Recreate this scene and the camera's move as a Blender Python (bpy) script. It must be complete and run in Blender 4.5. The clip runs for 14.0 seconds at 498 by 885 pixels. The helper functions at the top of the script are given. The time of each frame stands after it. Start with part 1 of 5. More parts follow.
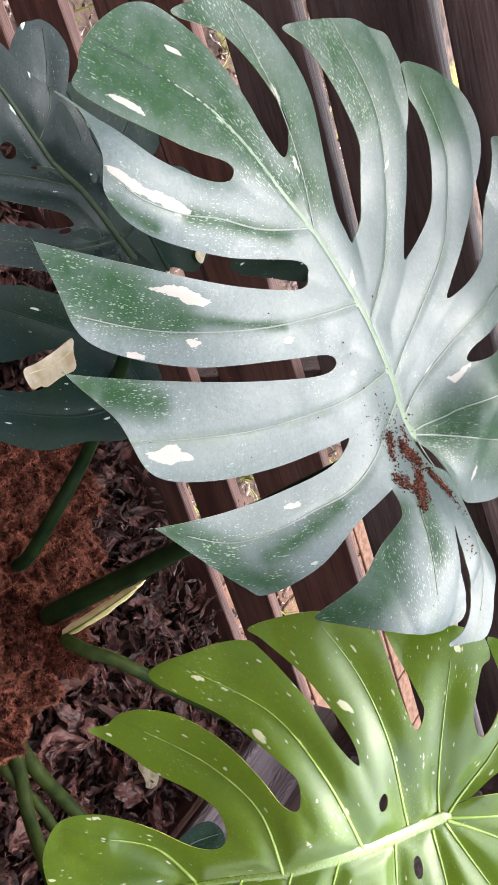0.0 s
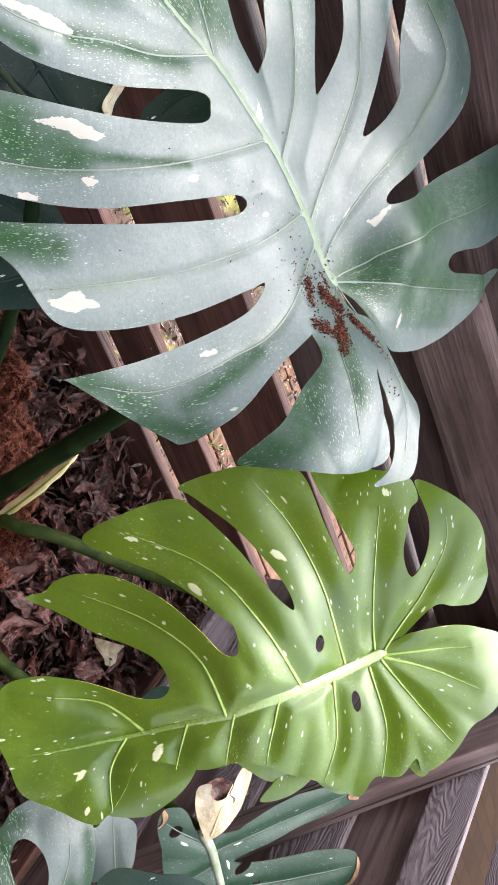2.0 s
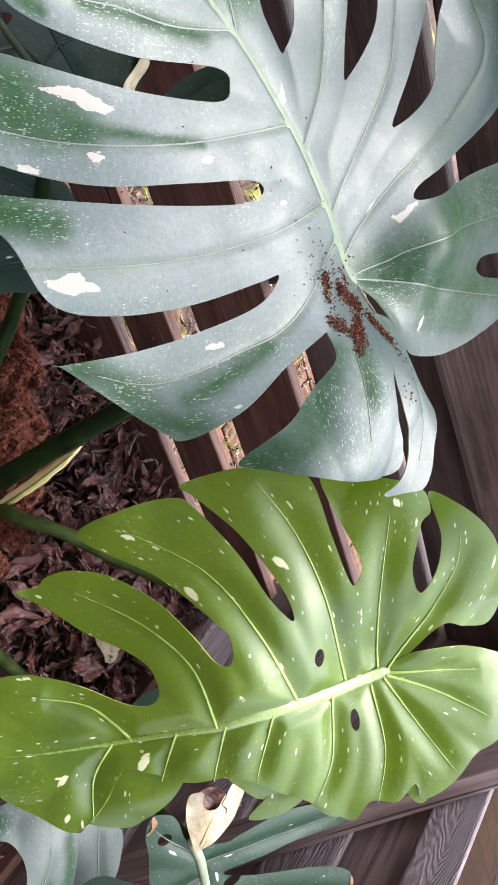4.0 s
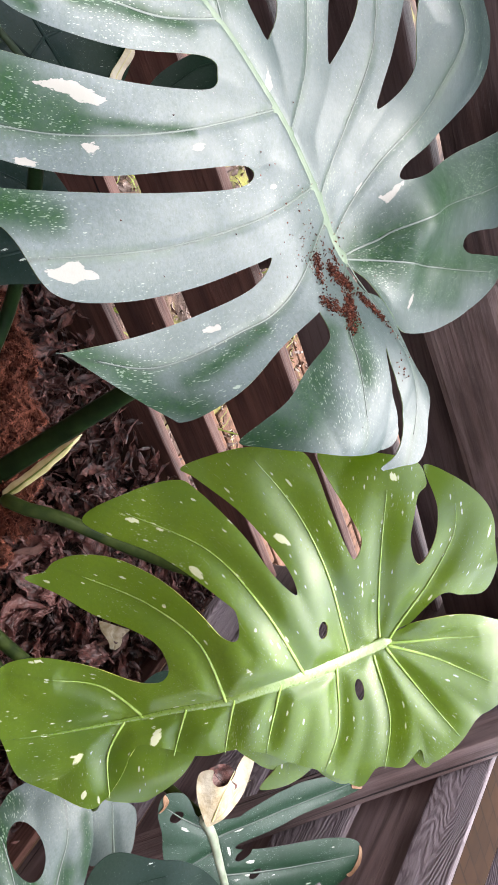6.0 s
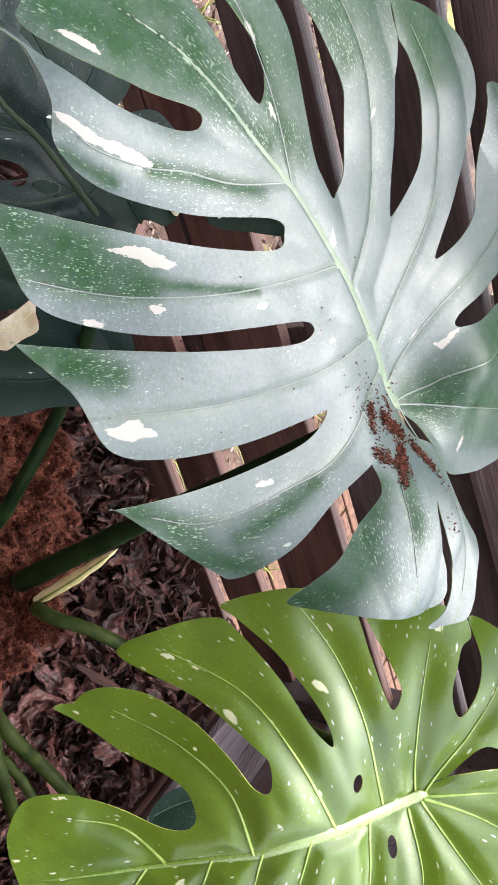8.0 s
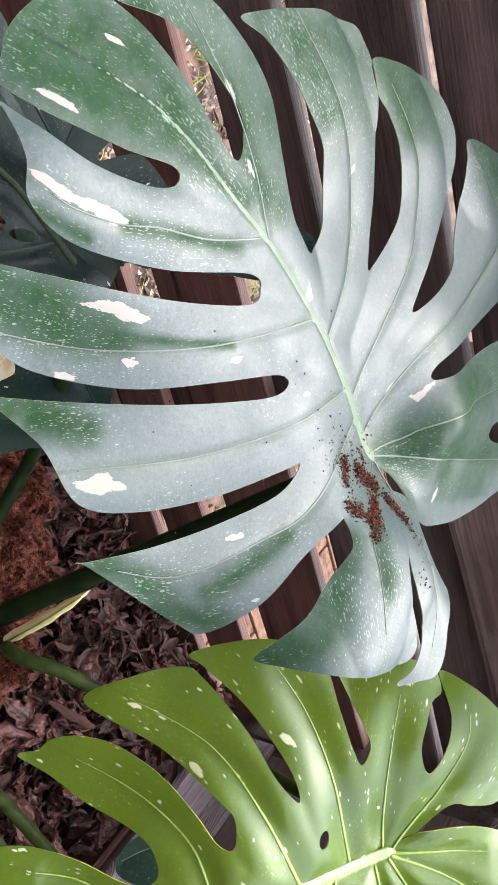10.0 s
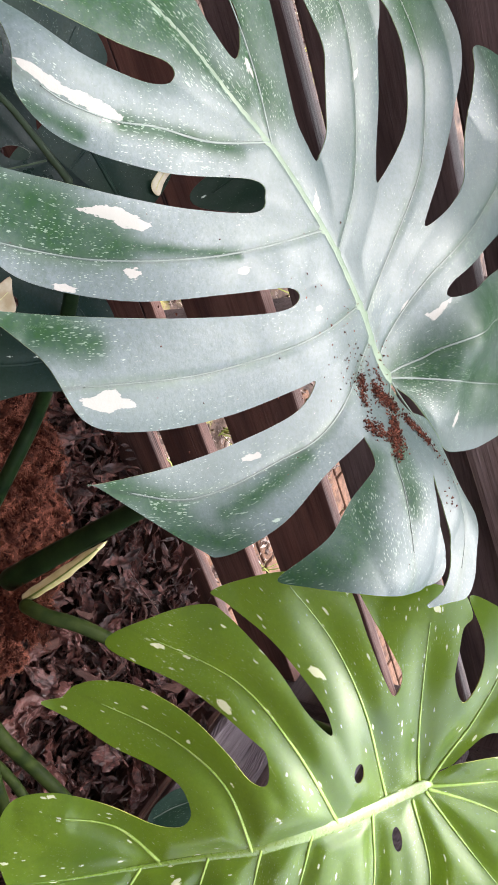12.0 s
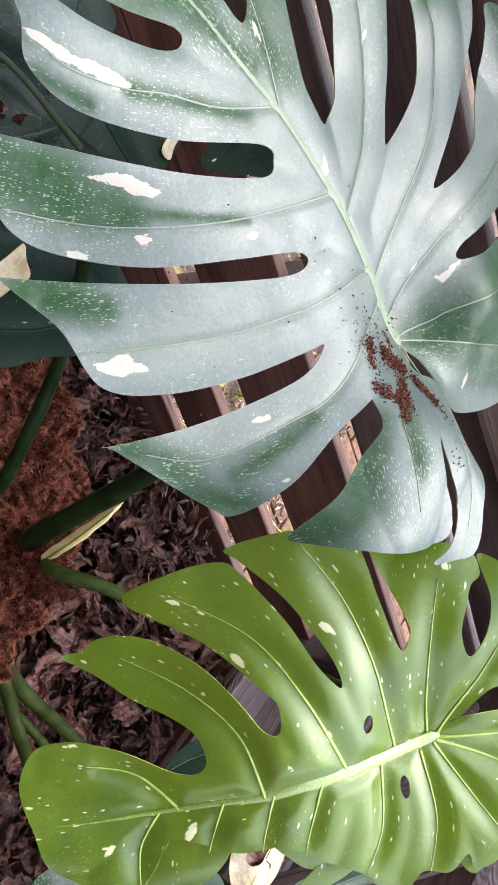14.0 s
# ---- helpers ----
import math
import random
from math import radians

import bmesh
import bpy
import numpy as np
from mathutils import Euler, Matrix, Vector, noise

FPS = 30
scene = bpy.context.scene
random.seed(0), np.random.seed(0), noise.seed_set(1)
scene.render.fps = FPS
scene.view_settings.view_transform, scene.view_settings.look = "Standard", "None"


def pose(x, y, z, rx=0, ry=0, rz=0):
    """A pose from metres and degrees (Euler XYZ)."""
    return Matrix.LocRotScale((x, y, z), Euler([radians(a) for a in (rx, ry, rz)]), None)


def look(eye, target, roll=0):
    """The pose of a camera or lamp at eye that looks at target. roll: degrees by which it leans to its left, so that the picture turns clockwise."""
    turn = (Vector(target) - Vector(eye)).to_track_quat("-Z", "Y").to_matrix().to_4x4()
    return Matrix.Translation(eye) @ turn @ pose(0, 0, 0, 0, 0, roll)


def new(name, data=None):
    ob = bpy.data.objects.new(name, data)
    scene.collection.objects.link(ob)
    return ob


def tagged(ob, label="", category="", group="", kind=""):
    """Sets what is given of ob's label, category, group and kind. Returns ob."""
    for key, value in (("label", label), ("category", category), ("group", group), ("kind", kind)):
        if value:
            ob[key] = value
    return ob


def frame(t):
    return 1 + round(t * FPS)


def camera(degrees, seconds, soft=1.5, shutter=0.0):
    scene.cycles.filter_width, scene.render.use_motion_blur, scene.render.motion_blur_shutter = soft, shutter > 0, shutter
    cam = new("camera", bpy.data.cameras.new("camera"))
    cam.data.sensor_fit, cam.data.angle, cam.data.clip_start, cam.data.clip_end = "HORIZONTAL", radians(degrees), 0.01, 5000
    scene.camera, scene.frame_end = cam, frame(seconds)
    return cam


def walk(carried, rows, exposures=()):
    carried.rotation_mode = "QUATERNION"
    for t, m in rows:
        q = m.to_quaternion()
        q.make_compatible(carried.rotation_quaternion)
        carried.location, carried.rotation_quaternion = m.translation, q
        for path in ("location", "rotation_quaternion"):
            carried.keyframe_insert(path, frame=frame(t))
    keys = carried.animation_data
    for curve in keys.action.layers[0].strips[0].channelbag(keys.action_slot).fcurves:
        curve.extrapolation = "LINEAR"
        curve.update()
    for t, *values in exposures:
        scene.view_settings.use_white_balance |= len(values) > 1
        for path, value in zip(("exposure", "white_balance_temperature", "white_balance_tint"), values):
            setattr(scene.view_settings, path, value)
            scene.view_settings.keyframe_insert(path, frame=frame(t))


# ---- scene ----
cam = camera(34.0, 14.0, soft=1.1)
# seconds, eye, target, roll
PATH = [
    (0.0, (-0.017, 0.021, 1.225), (-0.035, 0.809, 0.610), 90.17),
    (0.5, (-0.044, 0.023, 1.239), (-0.045, 0.824, 0.640), 92.34),
    (1.0, (-0.033, 0.025, 1.236), (-0.029, 0.839, 0.656), 92.54),
    (1.5, (-0.004, 0.031, 1.241), (0.018, 0.847, 0.664), 91.59),
    (2.0, (0.022, 0.046, 1.241), (0.129, 0.862, 0.673), 91.96),
    (2.5, (0.025, 0.045, 1.226), (0.164, 0.856, 0.658), 93.44),
    (3.0, (0.021, 0.076, 1.221), (0.125, 0.869, 0.621), 93.30),
    (3.5, (0.004, 0.084, 1.223), (0.070, 0.877, 0.618), 92.50),
    (4.0, (0.026, 0.081, 1.231), (0.132, 0.882, 0.643), 94.93),
    (4.2, (0.029, 0.078, 1.234), (0.164, 0.873, 0.643), 95.81),
    (6.3, (0.031, 0.062, 1.237), (0.154, 0.868, 0.659), 93.04),
    (6.5, (0.034, 0.060, 1.237), (0.160, 0.867, 0.659), 92.74),
    (7.0, (0.022, 0.054, 1.237), (0.144, 0.861, 0.659), 92.32),
    (7.2, (-0.003, 0.054, 1.224), (0.110, 0.861, 0.643), 92.65),
    (9.3, (-0.050, 0.078, 1.207), (-0.085, 0.853, 0.576), 92.17),
    (9.5, (-0.053, 0.074, 1.214), (-0.067, 0.862, 0.598), 92.59),
    (10.0, (-0.056, 0.070, 1.218), (-0.043, 0.875, 0.625), 93.47),
    (10.5, (-0.051, 0.063, 1.217), (-0.030, 0.872, 0.629), 94.27),
    (11.0, (-0.043, 0.059, 1.219), (-0.019, 0.867, 0.630), 93.78),
    (11.5, (-0.044, 0.064, 1.213), (-0.020, 0.869, 0.621), 92.81),
    (12.0, (-0.010, 0.088, 1.204), (0.025, 0.884, 0.600), 91.52),
    (12.5, (0.010, 0.097, 1.200), (0.089, 0.883, 0.587), 91.42),
    (13.0, (0.015, 0.084, 1.210), (0.113, 0.863, 0.591), 91.92),
    (13.5, (-0.001, 0.081, 1.214), (0.095, 0.858, 0.593), 92.29),
    (14.0, (-0.010, 0.079, 1.216), (0.070, 0.861, 0.598), 93.19),
]
walk(cam, [(t, look(eye, target, roll)) for t, eye, target, roll in PATH])

# ---------------------------------------------------------------- light
SUN_AZ, SUN_EL = -14.0, 60.0      # hazy sun beyond the fence, degrees from +Y towards +X, and above the ground
world = bpy.data.worlds.new("sky")
scene.world = world
world.use_nodes = True
wn = world.node_tree
sky = wn.nodes.new("ShaderNodeTexSky")
sky.sky_type = "NISHITA"
sky.sun_disc = False
sky.sun_elevation = radians(SUN_EL)
sky.sun_rotation = radians(SUN_AZ)
sky.air_density, sky.dust_density, sky.ozone_density = 1.0, 4.0, 1.0
haze = wn.nodes.new("ShaderNodeHueSaturation")
haze.inputs["Saturation"].default_value = 0.55
wn.links.new(sky.outputs[0], haze.inputs["Color"])
# thin cloud evens the sky out
cloud = wn.nodes.new("ShaderNodeMix")
cloud.data_type = "RGBA"
cloud.inputs[0].default_value = 0.55
cloud.inputs[7].default_value = (4.3, 4.35, 4.8, 1)
wn.links.new(haze.outputs[0], cloud.inputs[6])
wn.links.new(cloud.outputs[2], wn.nodes["Background"].inputs[0])
wn.nodes["Background"].inputs[1].default_value = 0.26
sun = new("sun", bpy.data.lights.new("sun", "SUN"))
sun.data.energy, sun.data.angle, sun.data.color = 1.2, radians(74), (0.97, 0.98, 1.0)
toward_sun = Vector((math.sin(radians(SUN_AZ)) * math.cos(radians(SUN_EL)), math.cos(radians(SUN_AZ)) * math.cos(radians(SUN_EL)), math.sin(radians(SUN_EL))))
sun.matrix_world = look(toward_sun * 10, (0, 0, 0))
scene.view_settings.exposure = 1.96


# ---------------------------------------------------------------- small helpers
def clamp01(x):
    return max(0.0, min(1.0, x))


def mesh_of(name, verts, faces, material, smooth=True):
    me = bpy.data.meshes.new(name)
    me.from_pydata([tuple(v) for v in verts], [], faces)
    me.materials.append(material)
    if smooth:
        me.polygons.foreach_set("use_smooth", [True] * len(me.polygons))
    me.update()
    return me


def part(name, bm, material, parent=None, label="", smooth=True):
    """One mesh object from a bmesh, in its parent's own coordinates."""
    me = bpy.data.meshes.new(name)
    bm.to_mesh(me)
    bm.free()
    me.materials.append(material)
    me.polygons.foreach_set("use_smooth", [smooth] * len(me.polygons))
    ob = new(name, me)
    ob.parent = parent
    if label:
        ob["label"] = label
    return ob


def smooth_line(points, step, closed=False):
    """A Catmull-Rom line through the points, sampled about every step metres."""
    pts = [Vector(p) for p in points]
    n = len(pts)
    out = []
    for i in range(n if closed else n - 1):
        if closed:
            a, b, c, d = pts[i - 1], pts[i], pts[(i + 1) % n], pts[(i + 2) % n]
        else:
            a, b, c, d = pts[max(i - 1, 0)], pts[i], pts[i + 1], pts[min(i + 2, n - 1)]
        k = max(1, round((c - b).length / step))
        for j in range(k):
            t = j / k
            out.append(0.5 * (2 * b + (c - a) * t + (2 * a - 5 * b + 4 * c - d) * t * t + (3 * b - a - 3 * c + d) * t ** 3))
    if not closed:
        out.append(pts[-1].copy())
    return out


def tube(bm, points, r0, r1, segs=8, flat=1.0, bulge=0.0, cap=0.0):
    """A tapered tube along the points; bulge widens its first end."""
    pts = [Vector(p) for p in points]
    rings = []
    side = None
    for i, p in enumerate(pts):
        way = (pts[min(i + 1, len(pts) - 1)] - pts[max(i - 1, 0)]).normalized()
        if side is None:
            side = way.cross(Vector((0, 0, 1)))
            if side.length < 1e-3:
                side = Vector((1, 0, 0))
        side = (side - way * side.dot(way)).normalized()
        up = side.cross(way)
        t = i / (len(pts) - 1)
        r = r0 + (r1 - r0) * t + bulge * max(0.0, 1 - t * 3) ** 2
        if i == 0 and cap:
            rings.append([bm.verts.new(p - way * r * cap + (side * math.cos(a) + up * math.sin(a) * flat) * r * 0.5) for a in (2 * math.pi * k / segs for k in range(segs))])
        rings.append([bm.verts.new(p + (side * math.cos(a) + up * math.sin(a) * flat) * r) for a in (2 * math.pi * k / segs for k in range(segs))])
    for a, b in zip(rings, rings[1:]):
        for k in range(segs):
            bm.faces.new((a[k], a[(k + 1) % segs], b[(k + 1) % segs], b[k]))
    bm.faces.new(rings[0][::-1])
    bm.faces.new(rings[-1])


def box(bm, lo, hi, bevel=0.0, rough=0.0, seed=0, cuts=0):
    """A bevelled block between two corners, with its long sides cut and slightly uneven."""
    g = bmesh.ops.create_cube(bm, size=1.0)
    vs = g["verts"]
    lo, hi = Vector(lo), Vector(hi)
    for v in vs:
        v.co = Vector([lo[i] + (hi[i] - lo[i]) * (v.co[i] + 0.5) for i in range(3)])
    if bevel:
        es = list({e for v in vs for e in v.link_edges})
        bmesh.ops.bevel(bm, geom=es, offset=bevel, segments=2, affect="EDGES", profile=0.6)
    if cuts:
        long = max(range(3), key=lambda i: hi[i] - lo[i])
        es = [e for e in bm.edges if abs((e.verts[0].co - e.verts[1].co)[long]) > 0.6 * (hi[long] - lo[long])]
        bmesh.ops.subdivide_edges(bm, edges=es, cuts=cuts)
    if rough:
        for v in bm.verts:
            v.co += noise.noise_vector(v.co * 3.1 + Vector((seed * 7.3, 0, seed))) * rough


# ---------------------------------------------------------------- materials
class Nodes:
    def __init__(self, name):
        self.m = bpy.data.materials.new(name)
        self.m.use_nodes = True
        self.t = self.m.node_tree
        self.b = self.t.nodes["Principled BSDF"]
        self.out = self.t.nodes["Material Output"]

    def add(self, kind, **ins):
        n = self.t.nodes.new(kind)
        for k, v in ins.items():
            self.put(n.inputs[k.replace("_", " ")], v)
        return n

    def put(self, socket, v):
        if isinstance(v, bpy.types.NodeSocket):
            self.t.links.new(v, socket)
        elif isinstance(v, tuple) and len(v) == 3 and socket.type == "RGBA":
            socket.default_value = (*v, 1)
        else:
            socket.default_value = v

    def math(self, op, a, b=0.0, c=0.0, clamp=False):
        n = self.t.nodes.new("ShaderNodeMath")
        n.operation, n.use_clamp = op, clamp
        for i, v in enumerate((a, b, c)):
            self.put(n.inputs[i], v)
        return n.outputs[0]

    def mix(self, f, a, b):
        n = self.t.nodes.new("ShaderNodeMix")
        n.data_type = "RGBA"
        self.put(n.inputs[0], f)
        self.put(n.inputs[6], a)
        self.put(n.inputs[7], b)
        return n.outputs[2]

    def ramp(self, x, lo, hi, a=0.0, b=1.0):
        n = self.t.nodes.new("ShaderNodeMapRange")
        for i, v in enumerate((x, lo, hi, a, b)):
            self.put(n.inputs[i], v)
        return n.outputs[0]

    def noise(self, vec, scale, detail=3.0, rough=0.55, distort=0.0):
        n = self.add("ShaderNodeTexNoise", Scale=scale, Detail=detail, Roughness=rough, Distortion=distort)
        if vec is not None:
            self.put(n.inputs["Vector"], vec)
        return n.outputs[0]

    def voronoi(self, vec, scale):
        n = self.add("ShaderNodeTexVoronoi", Scale=scale)
        self.put(n.inputs["Vector"], vec)
        return n.outputs["Distance"], n.outputs["Color"]

    def attribute(self, name):
        n = self.t.nodes.new("ShaderNodeAttribute")
        n.attribute_name = name
        return n

    def scaled(self, vec, s, shift=None):
        n = self.t.nodes.new("ShaderNodeVectorMath")
        n.operation = "MULTIPLY_ADD"
        self.put(n.inputs[0], vec)
        n.inputs[1].default_value = s
        if shift is not None:
            self.put(n.inputs[2], shift)
        return n.outputs[0]

    def bump(self, height, strength, distance):
        n = self.add("ShaderNodeBump", Strength=strength, Distance=distance, Height=height)
        self.put(self.b.inputs["Normal"], n.outputs[0])
        return n.outputs[0]

    def place(self):
        return self.t.nodes.new("ShaderNodeTexCoord").outputs["Object"]

    def chance(self):
        return self.t.nodes.new("ShaderNodeObjectInfo").outputs["Random"]

    def island(self):
        return self.t.nodes.new("ShaderNodeNewGeometry").outputs["Random Per Island"]


def leaf_material(name, deep, light, bloom, speck, rough, glow, amount=0.5, thin=0.25, shine=0.7, sheenless=None, fleck=None, big=(120, 0.05), small=1.0, coat=0.0, furrow=0.0, grain=0.15, line=0.0, dirt=0.0, blotch=1.0, mid=0.0):
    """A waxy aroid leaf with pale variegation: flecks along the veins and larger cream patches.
    Where its mask attribute is high, missing sky sheen is painted as clear green with less gloss."""
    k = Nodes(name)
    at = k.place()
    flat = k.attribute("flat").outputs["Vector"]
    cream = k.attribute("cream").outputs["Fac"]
    dull = k.attribute("sheenless").outputs["Fac"]
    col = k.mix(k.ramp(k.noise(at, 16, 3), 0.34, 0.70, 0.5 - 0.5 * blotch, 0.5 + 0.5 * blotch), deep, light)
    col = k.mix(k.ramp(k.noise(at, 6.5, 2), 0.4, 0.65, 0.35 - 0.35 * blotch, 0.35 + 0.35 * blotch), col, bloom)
    dull = k.ramp(k.math("ADD", dull, k.math("MULTIPLY_ADD", k.noise(at, 55, 5, 0.7), 0.9, -0.45)), 0.10, 1.05)
    col = k.mix(dull, col, sheenless or light)
    col = k.mix(k.ramp(k.noise(at, 260, 4, 0.65), 0.40, 0.70, 0.0, 0.75), col, deep)
    col = k.mix(k.ramp(k.noise(at, 620, 4, 0.7), 0.53, 0.66, 0.0, 0.75), col, deep)
    if furrow:
        # greener in broken stretches along the vein furrows
        part_of = k.t.nodes.new("ShaderNodeSeparateXYZ")
        k.put(part_of.inputs[0], flat)
        near = k.ramp(k.math("ABSOLUTE", part_of.outputs[1]), 0.0008, 0.0070, furrow, 0.0)
        col = k.mix(k.math("MULTIPLY", near, k.ramp(k.noise(at, 45, 4, 0.65), 0.40, 0.62)), col, sheenless or deep)
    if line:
        # furrow shade painted as a fine dark line on either side of each sunken vein
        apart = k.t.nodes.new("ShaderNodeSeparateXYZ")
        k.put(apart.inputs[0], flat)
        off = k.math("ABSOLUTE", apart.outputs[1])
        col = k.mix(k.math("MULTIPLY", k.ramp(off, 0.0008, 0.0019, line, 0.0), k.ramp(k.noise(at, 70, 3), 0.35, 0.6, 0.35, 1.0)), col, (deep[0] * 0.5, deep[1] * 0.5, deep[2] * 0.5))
    dens = k.math("ADD", k.ramp(k.noise(at, 15, 3), 0.36, 0.68, 0.1, 0.8), k.math("MULTIPLY", dull, 0.30))
    long = k.scaled(flat, (0.30, 1.0, 1.0))
    wob = k.math("MULTIPLY_ADD", k.noise(at, 1300, 2), 0.5, -0.25)

    def specks(scale, chance, size, weight):
        d, c = k.voronoi(long, scale)
        s = k.t.nodes.new("ShaderNodeSeparateColor")
        k.put(s.inputs[0], c)
        r = k.math("MULTIPLY", k.ramp(s.outputs[0], 1.0 - chance, 1.0, 0.0, size), k.math("MULTIPLY", k.ramp(s.outputs[1], 0.0, 1.0, 0.35, 1.0), weight))
        return k.ramp(k.math("SUBTRACT", r, k.math("ADD", d, wob)), -0.03, 0.05)

    m1 = specks(big[0], big[1], 0.55, 1.0)
    m2 = k.math("MULTIPLY", specks(560, 0.04 * amount, 0.46, dens), 0.8 * small)
    m3 = k.math("MULTIPLY", specks(1100, 0.75 * amount, 0.69, dens), 0.82 * small)
    edge = k.math("ADD", cream, k.math("MULTIPLY_ADD", k.noise(k.scaled(flat, (0.4, 1, 1)), 330, 5, 0.65), 0.8, -0.40))
    m4 = k.ramp(edge, 0.50, 0.54)
    dash = k.math("MULTIPLY", k.ramp(k.math("ADD", k.noise(k.scaled(flat, (0.22, 1, 1)), 520, 3, 0.6), k.math("MULTIPLY_ADD", dens, 0.12, -0.09)), 0.635, 0.69), 0.55 * small)
    fine = k.math("MAXIMUM", k.math("MAXIMUM", m2, m3), dash)
    if mid:
        fine = k.math("MAXIMUM", fine, specks(250, mid, 0.62, dens))
    col = k.mix(fine, col, fleck or speck)
    whole = k.math("MAXIMUM", m1, m4)
    col = k.mix(whole, col, speck)
    mask = k.math("MAXIMUM", fine, whole)
    if dirt:
        # loose specks of soil
        d, c = k.voronoi(at, 150)
        pick = k.t.nodes.new("ShaderNodeSeparateColor")
        k.put(pick.inputs[0], c)
        r = k.math("MULTIPLY", k.ramp(pick.outputs[0], 1.0 - dirt, 1.0), k.ramp(pick.outputs[1], 0.0, 1.0, 0.08, 0.2))
        grit = k.ramp(k.math("SUBTRACT", r, k.math("ADD", d, k.math("MULTIPLY", wob, 0.4))), -0.02, 0.02)
        col = k.mix(grit, col, (0.022, 0.012, 0.009))
    k.put(k.b.inputs["Base Color"], col)
    k.put(k.b.inputs["Roughness"], k.ramp(k.noise(at, 50, 5, 0.6), 0.3, 0.7, rough - 0.07, rough + 0.09))
    # gloss is cut by the mask too, to paint the sheen out
    k.put(k.b.inputs["Specular IOR Level"], k.math("MULTIPLY", k.math("MULTIPLY", k.math("MULTIPLY_ADD", dull, -0.90, 1.0), k.math("MULTIPLY_ADD", whole, -0.7, 1.0)), k.ramp(k.noise(at, 420, 4, 0.7), 0.36, 0.62, shine * (1.0 - grain), shine * (1.0 + grain))))
    k.b.inputs["Coat Weight"].default_value = coat
    k.b.inputs["Coat Roughness"].default_value = 0.28
    k.bump(k.math("MULTIPLY_ADD", k.noise(at, 700, 3), 0.45, k.math("MULTIPLY", k.noise(at, 120, 4, 0.6), 1.5)), 0.15, 0.0012)
    tr = k.add("ShaderNodeBsdfTranslucent")
    k.put(tr.inputs[0], k.mix(mask, glow, speck))
    sh = k.add("ShaderNodeMixShader")
    sh.inputs[0].default_value = thin
    k.t.links.new(k.b.outputs[0], sh.inputs[1])
    k.t.links.new(tr.outputs[0], sh.inputs[2])
    k.t.links.new(sh.outputs[0], k.out.inputs[0])
    return k.m


def plain(name, a, b, scale, rough, bump=0.2, dist=0.002, stretch=(1, 1, 1), spec=0.4, by=None):
    k = Nodes(name)
    vec = k.scaled(k.place(), stretch)
    f = k.ramp(k.noise(vec, scale, 4), 0.35, 0.68)
    col = k.mix(f, a, b)
    if by == "island":
        col = k.mix(k.math("MULTIPLY", k.island(), 0.85), col, a)
    if by == "object":
        col = k.mix(k.math("MULTIPLY", k.chance(), 0.6), col, b)
    k.put(k.b.inputs["Base Color"], col)
    k.b.inputs["Roughness"].default_value = rough
    k.b.inputs["Specular IOR Level"].default_value = spec
    k.bump(k.noise(vec, scale * 3, 4), bump, dist)
    return k.m


def rib_material(name, near, away, origin, d0, d1):
    """A young midrib: pale where it leaves the petiole, green like the blade towards the tip."""
    k = Nodes(name)
    at = k.place()
    gap = k.t.nodes.new("ShaderNodeVectorMath")
    gap.operation = "DISTANCE"
    k.put(gap.inputs[0], at)
    gap.inputs[1].default_value = origin
    f = k.ramp(k.math("ADD", gap.outputs["Value"], k.math("MULTIPLY_ADD", k.noise(at, 30, 3), 0.06, -0.03)), d0, d1)
    k.put(k.b.inputs["Base Color"], k.mix(f, near, away))
    k.put(k.b.inputs["Roughness"], k.ramp(k.noise(at, 200, 3), 0.3, 0.7, 0.22, 0.34))
    k.b.inputs["Specular IOR Level"].default_value = 0.8
    k.bump(k.noise(at, 300, 3), 0.15, 0.001)
    return k.m


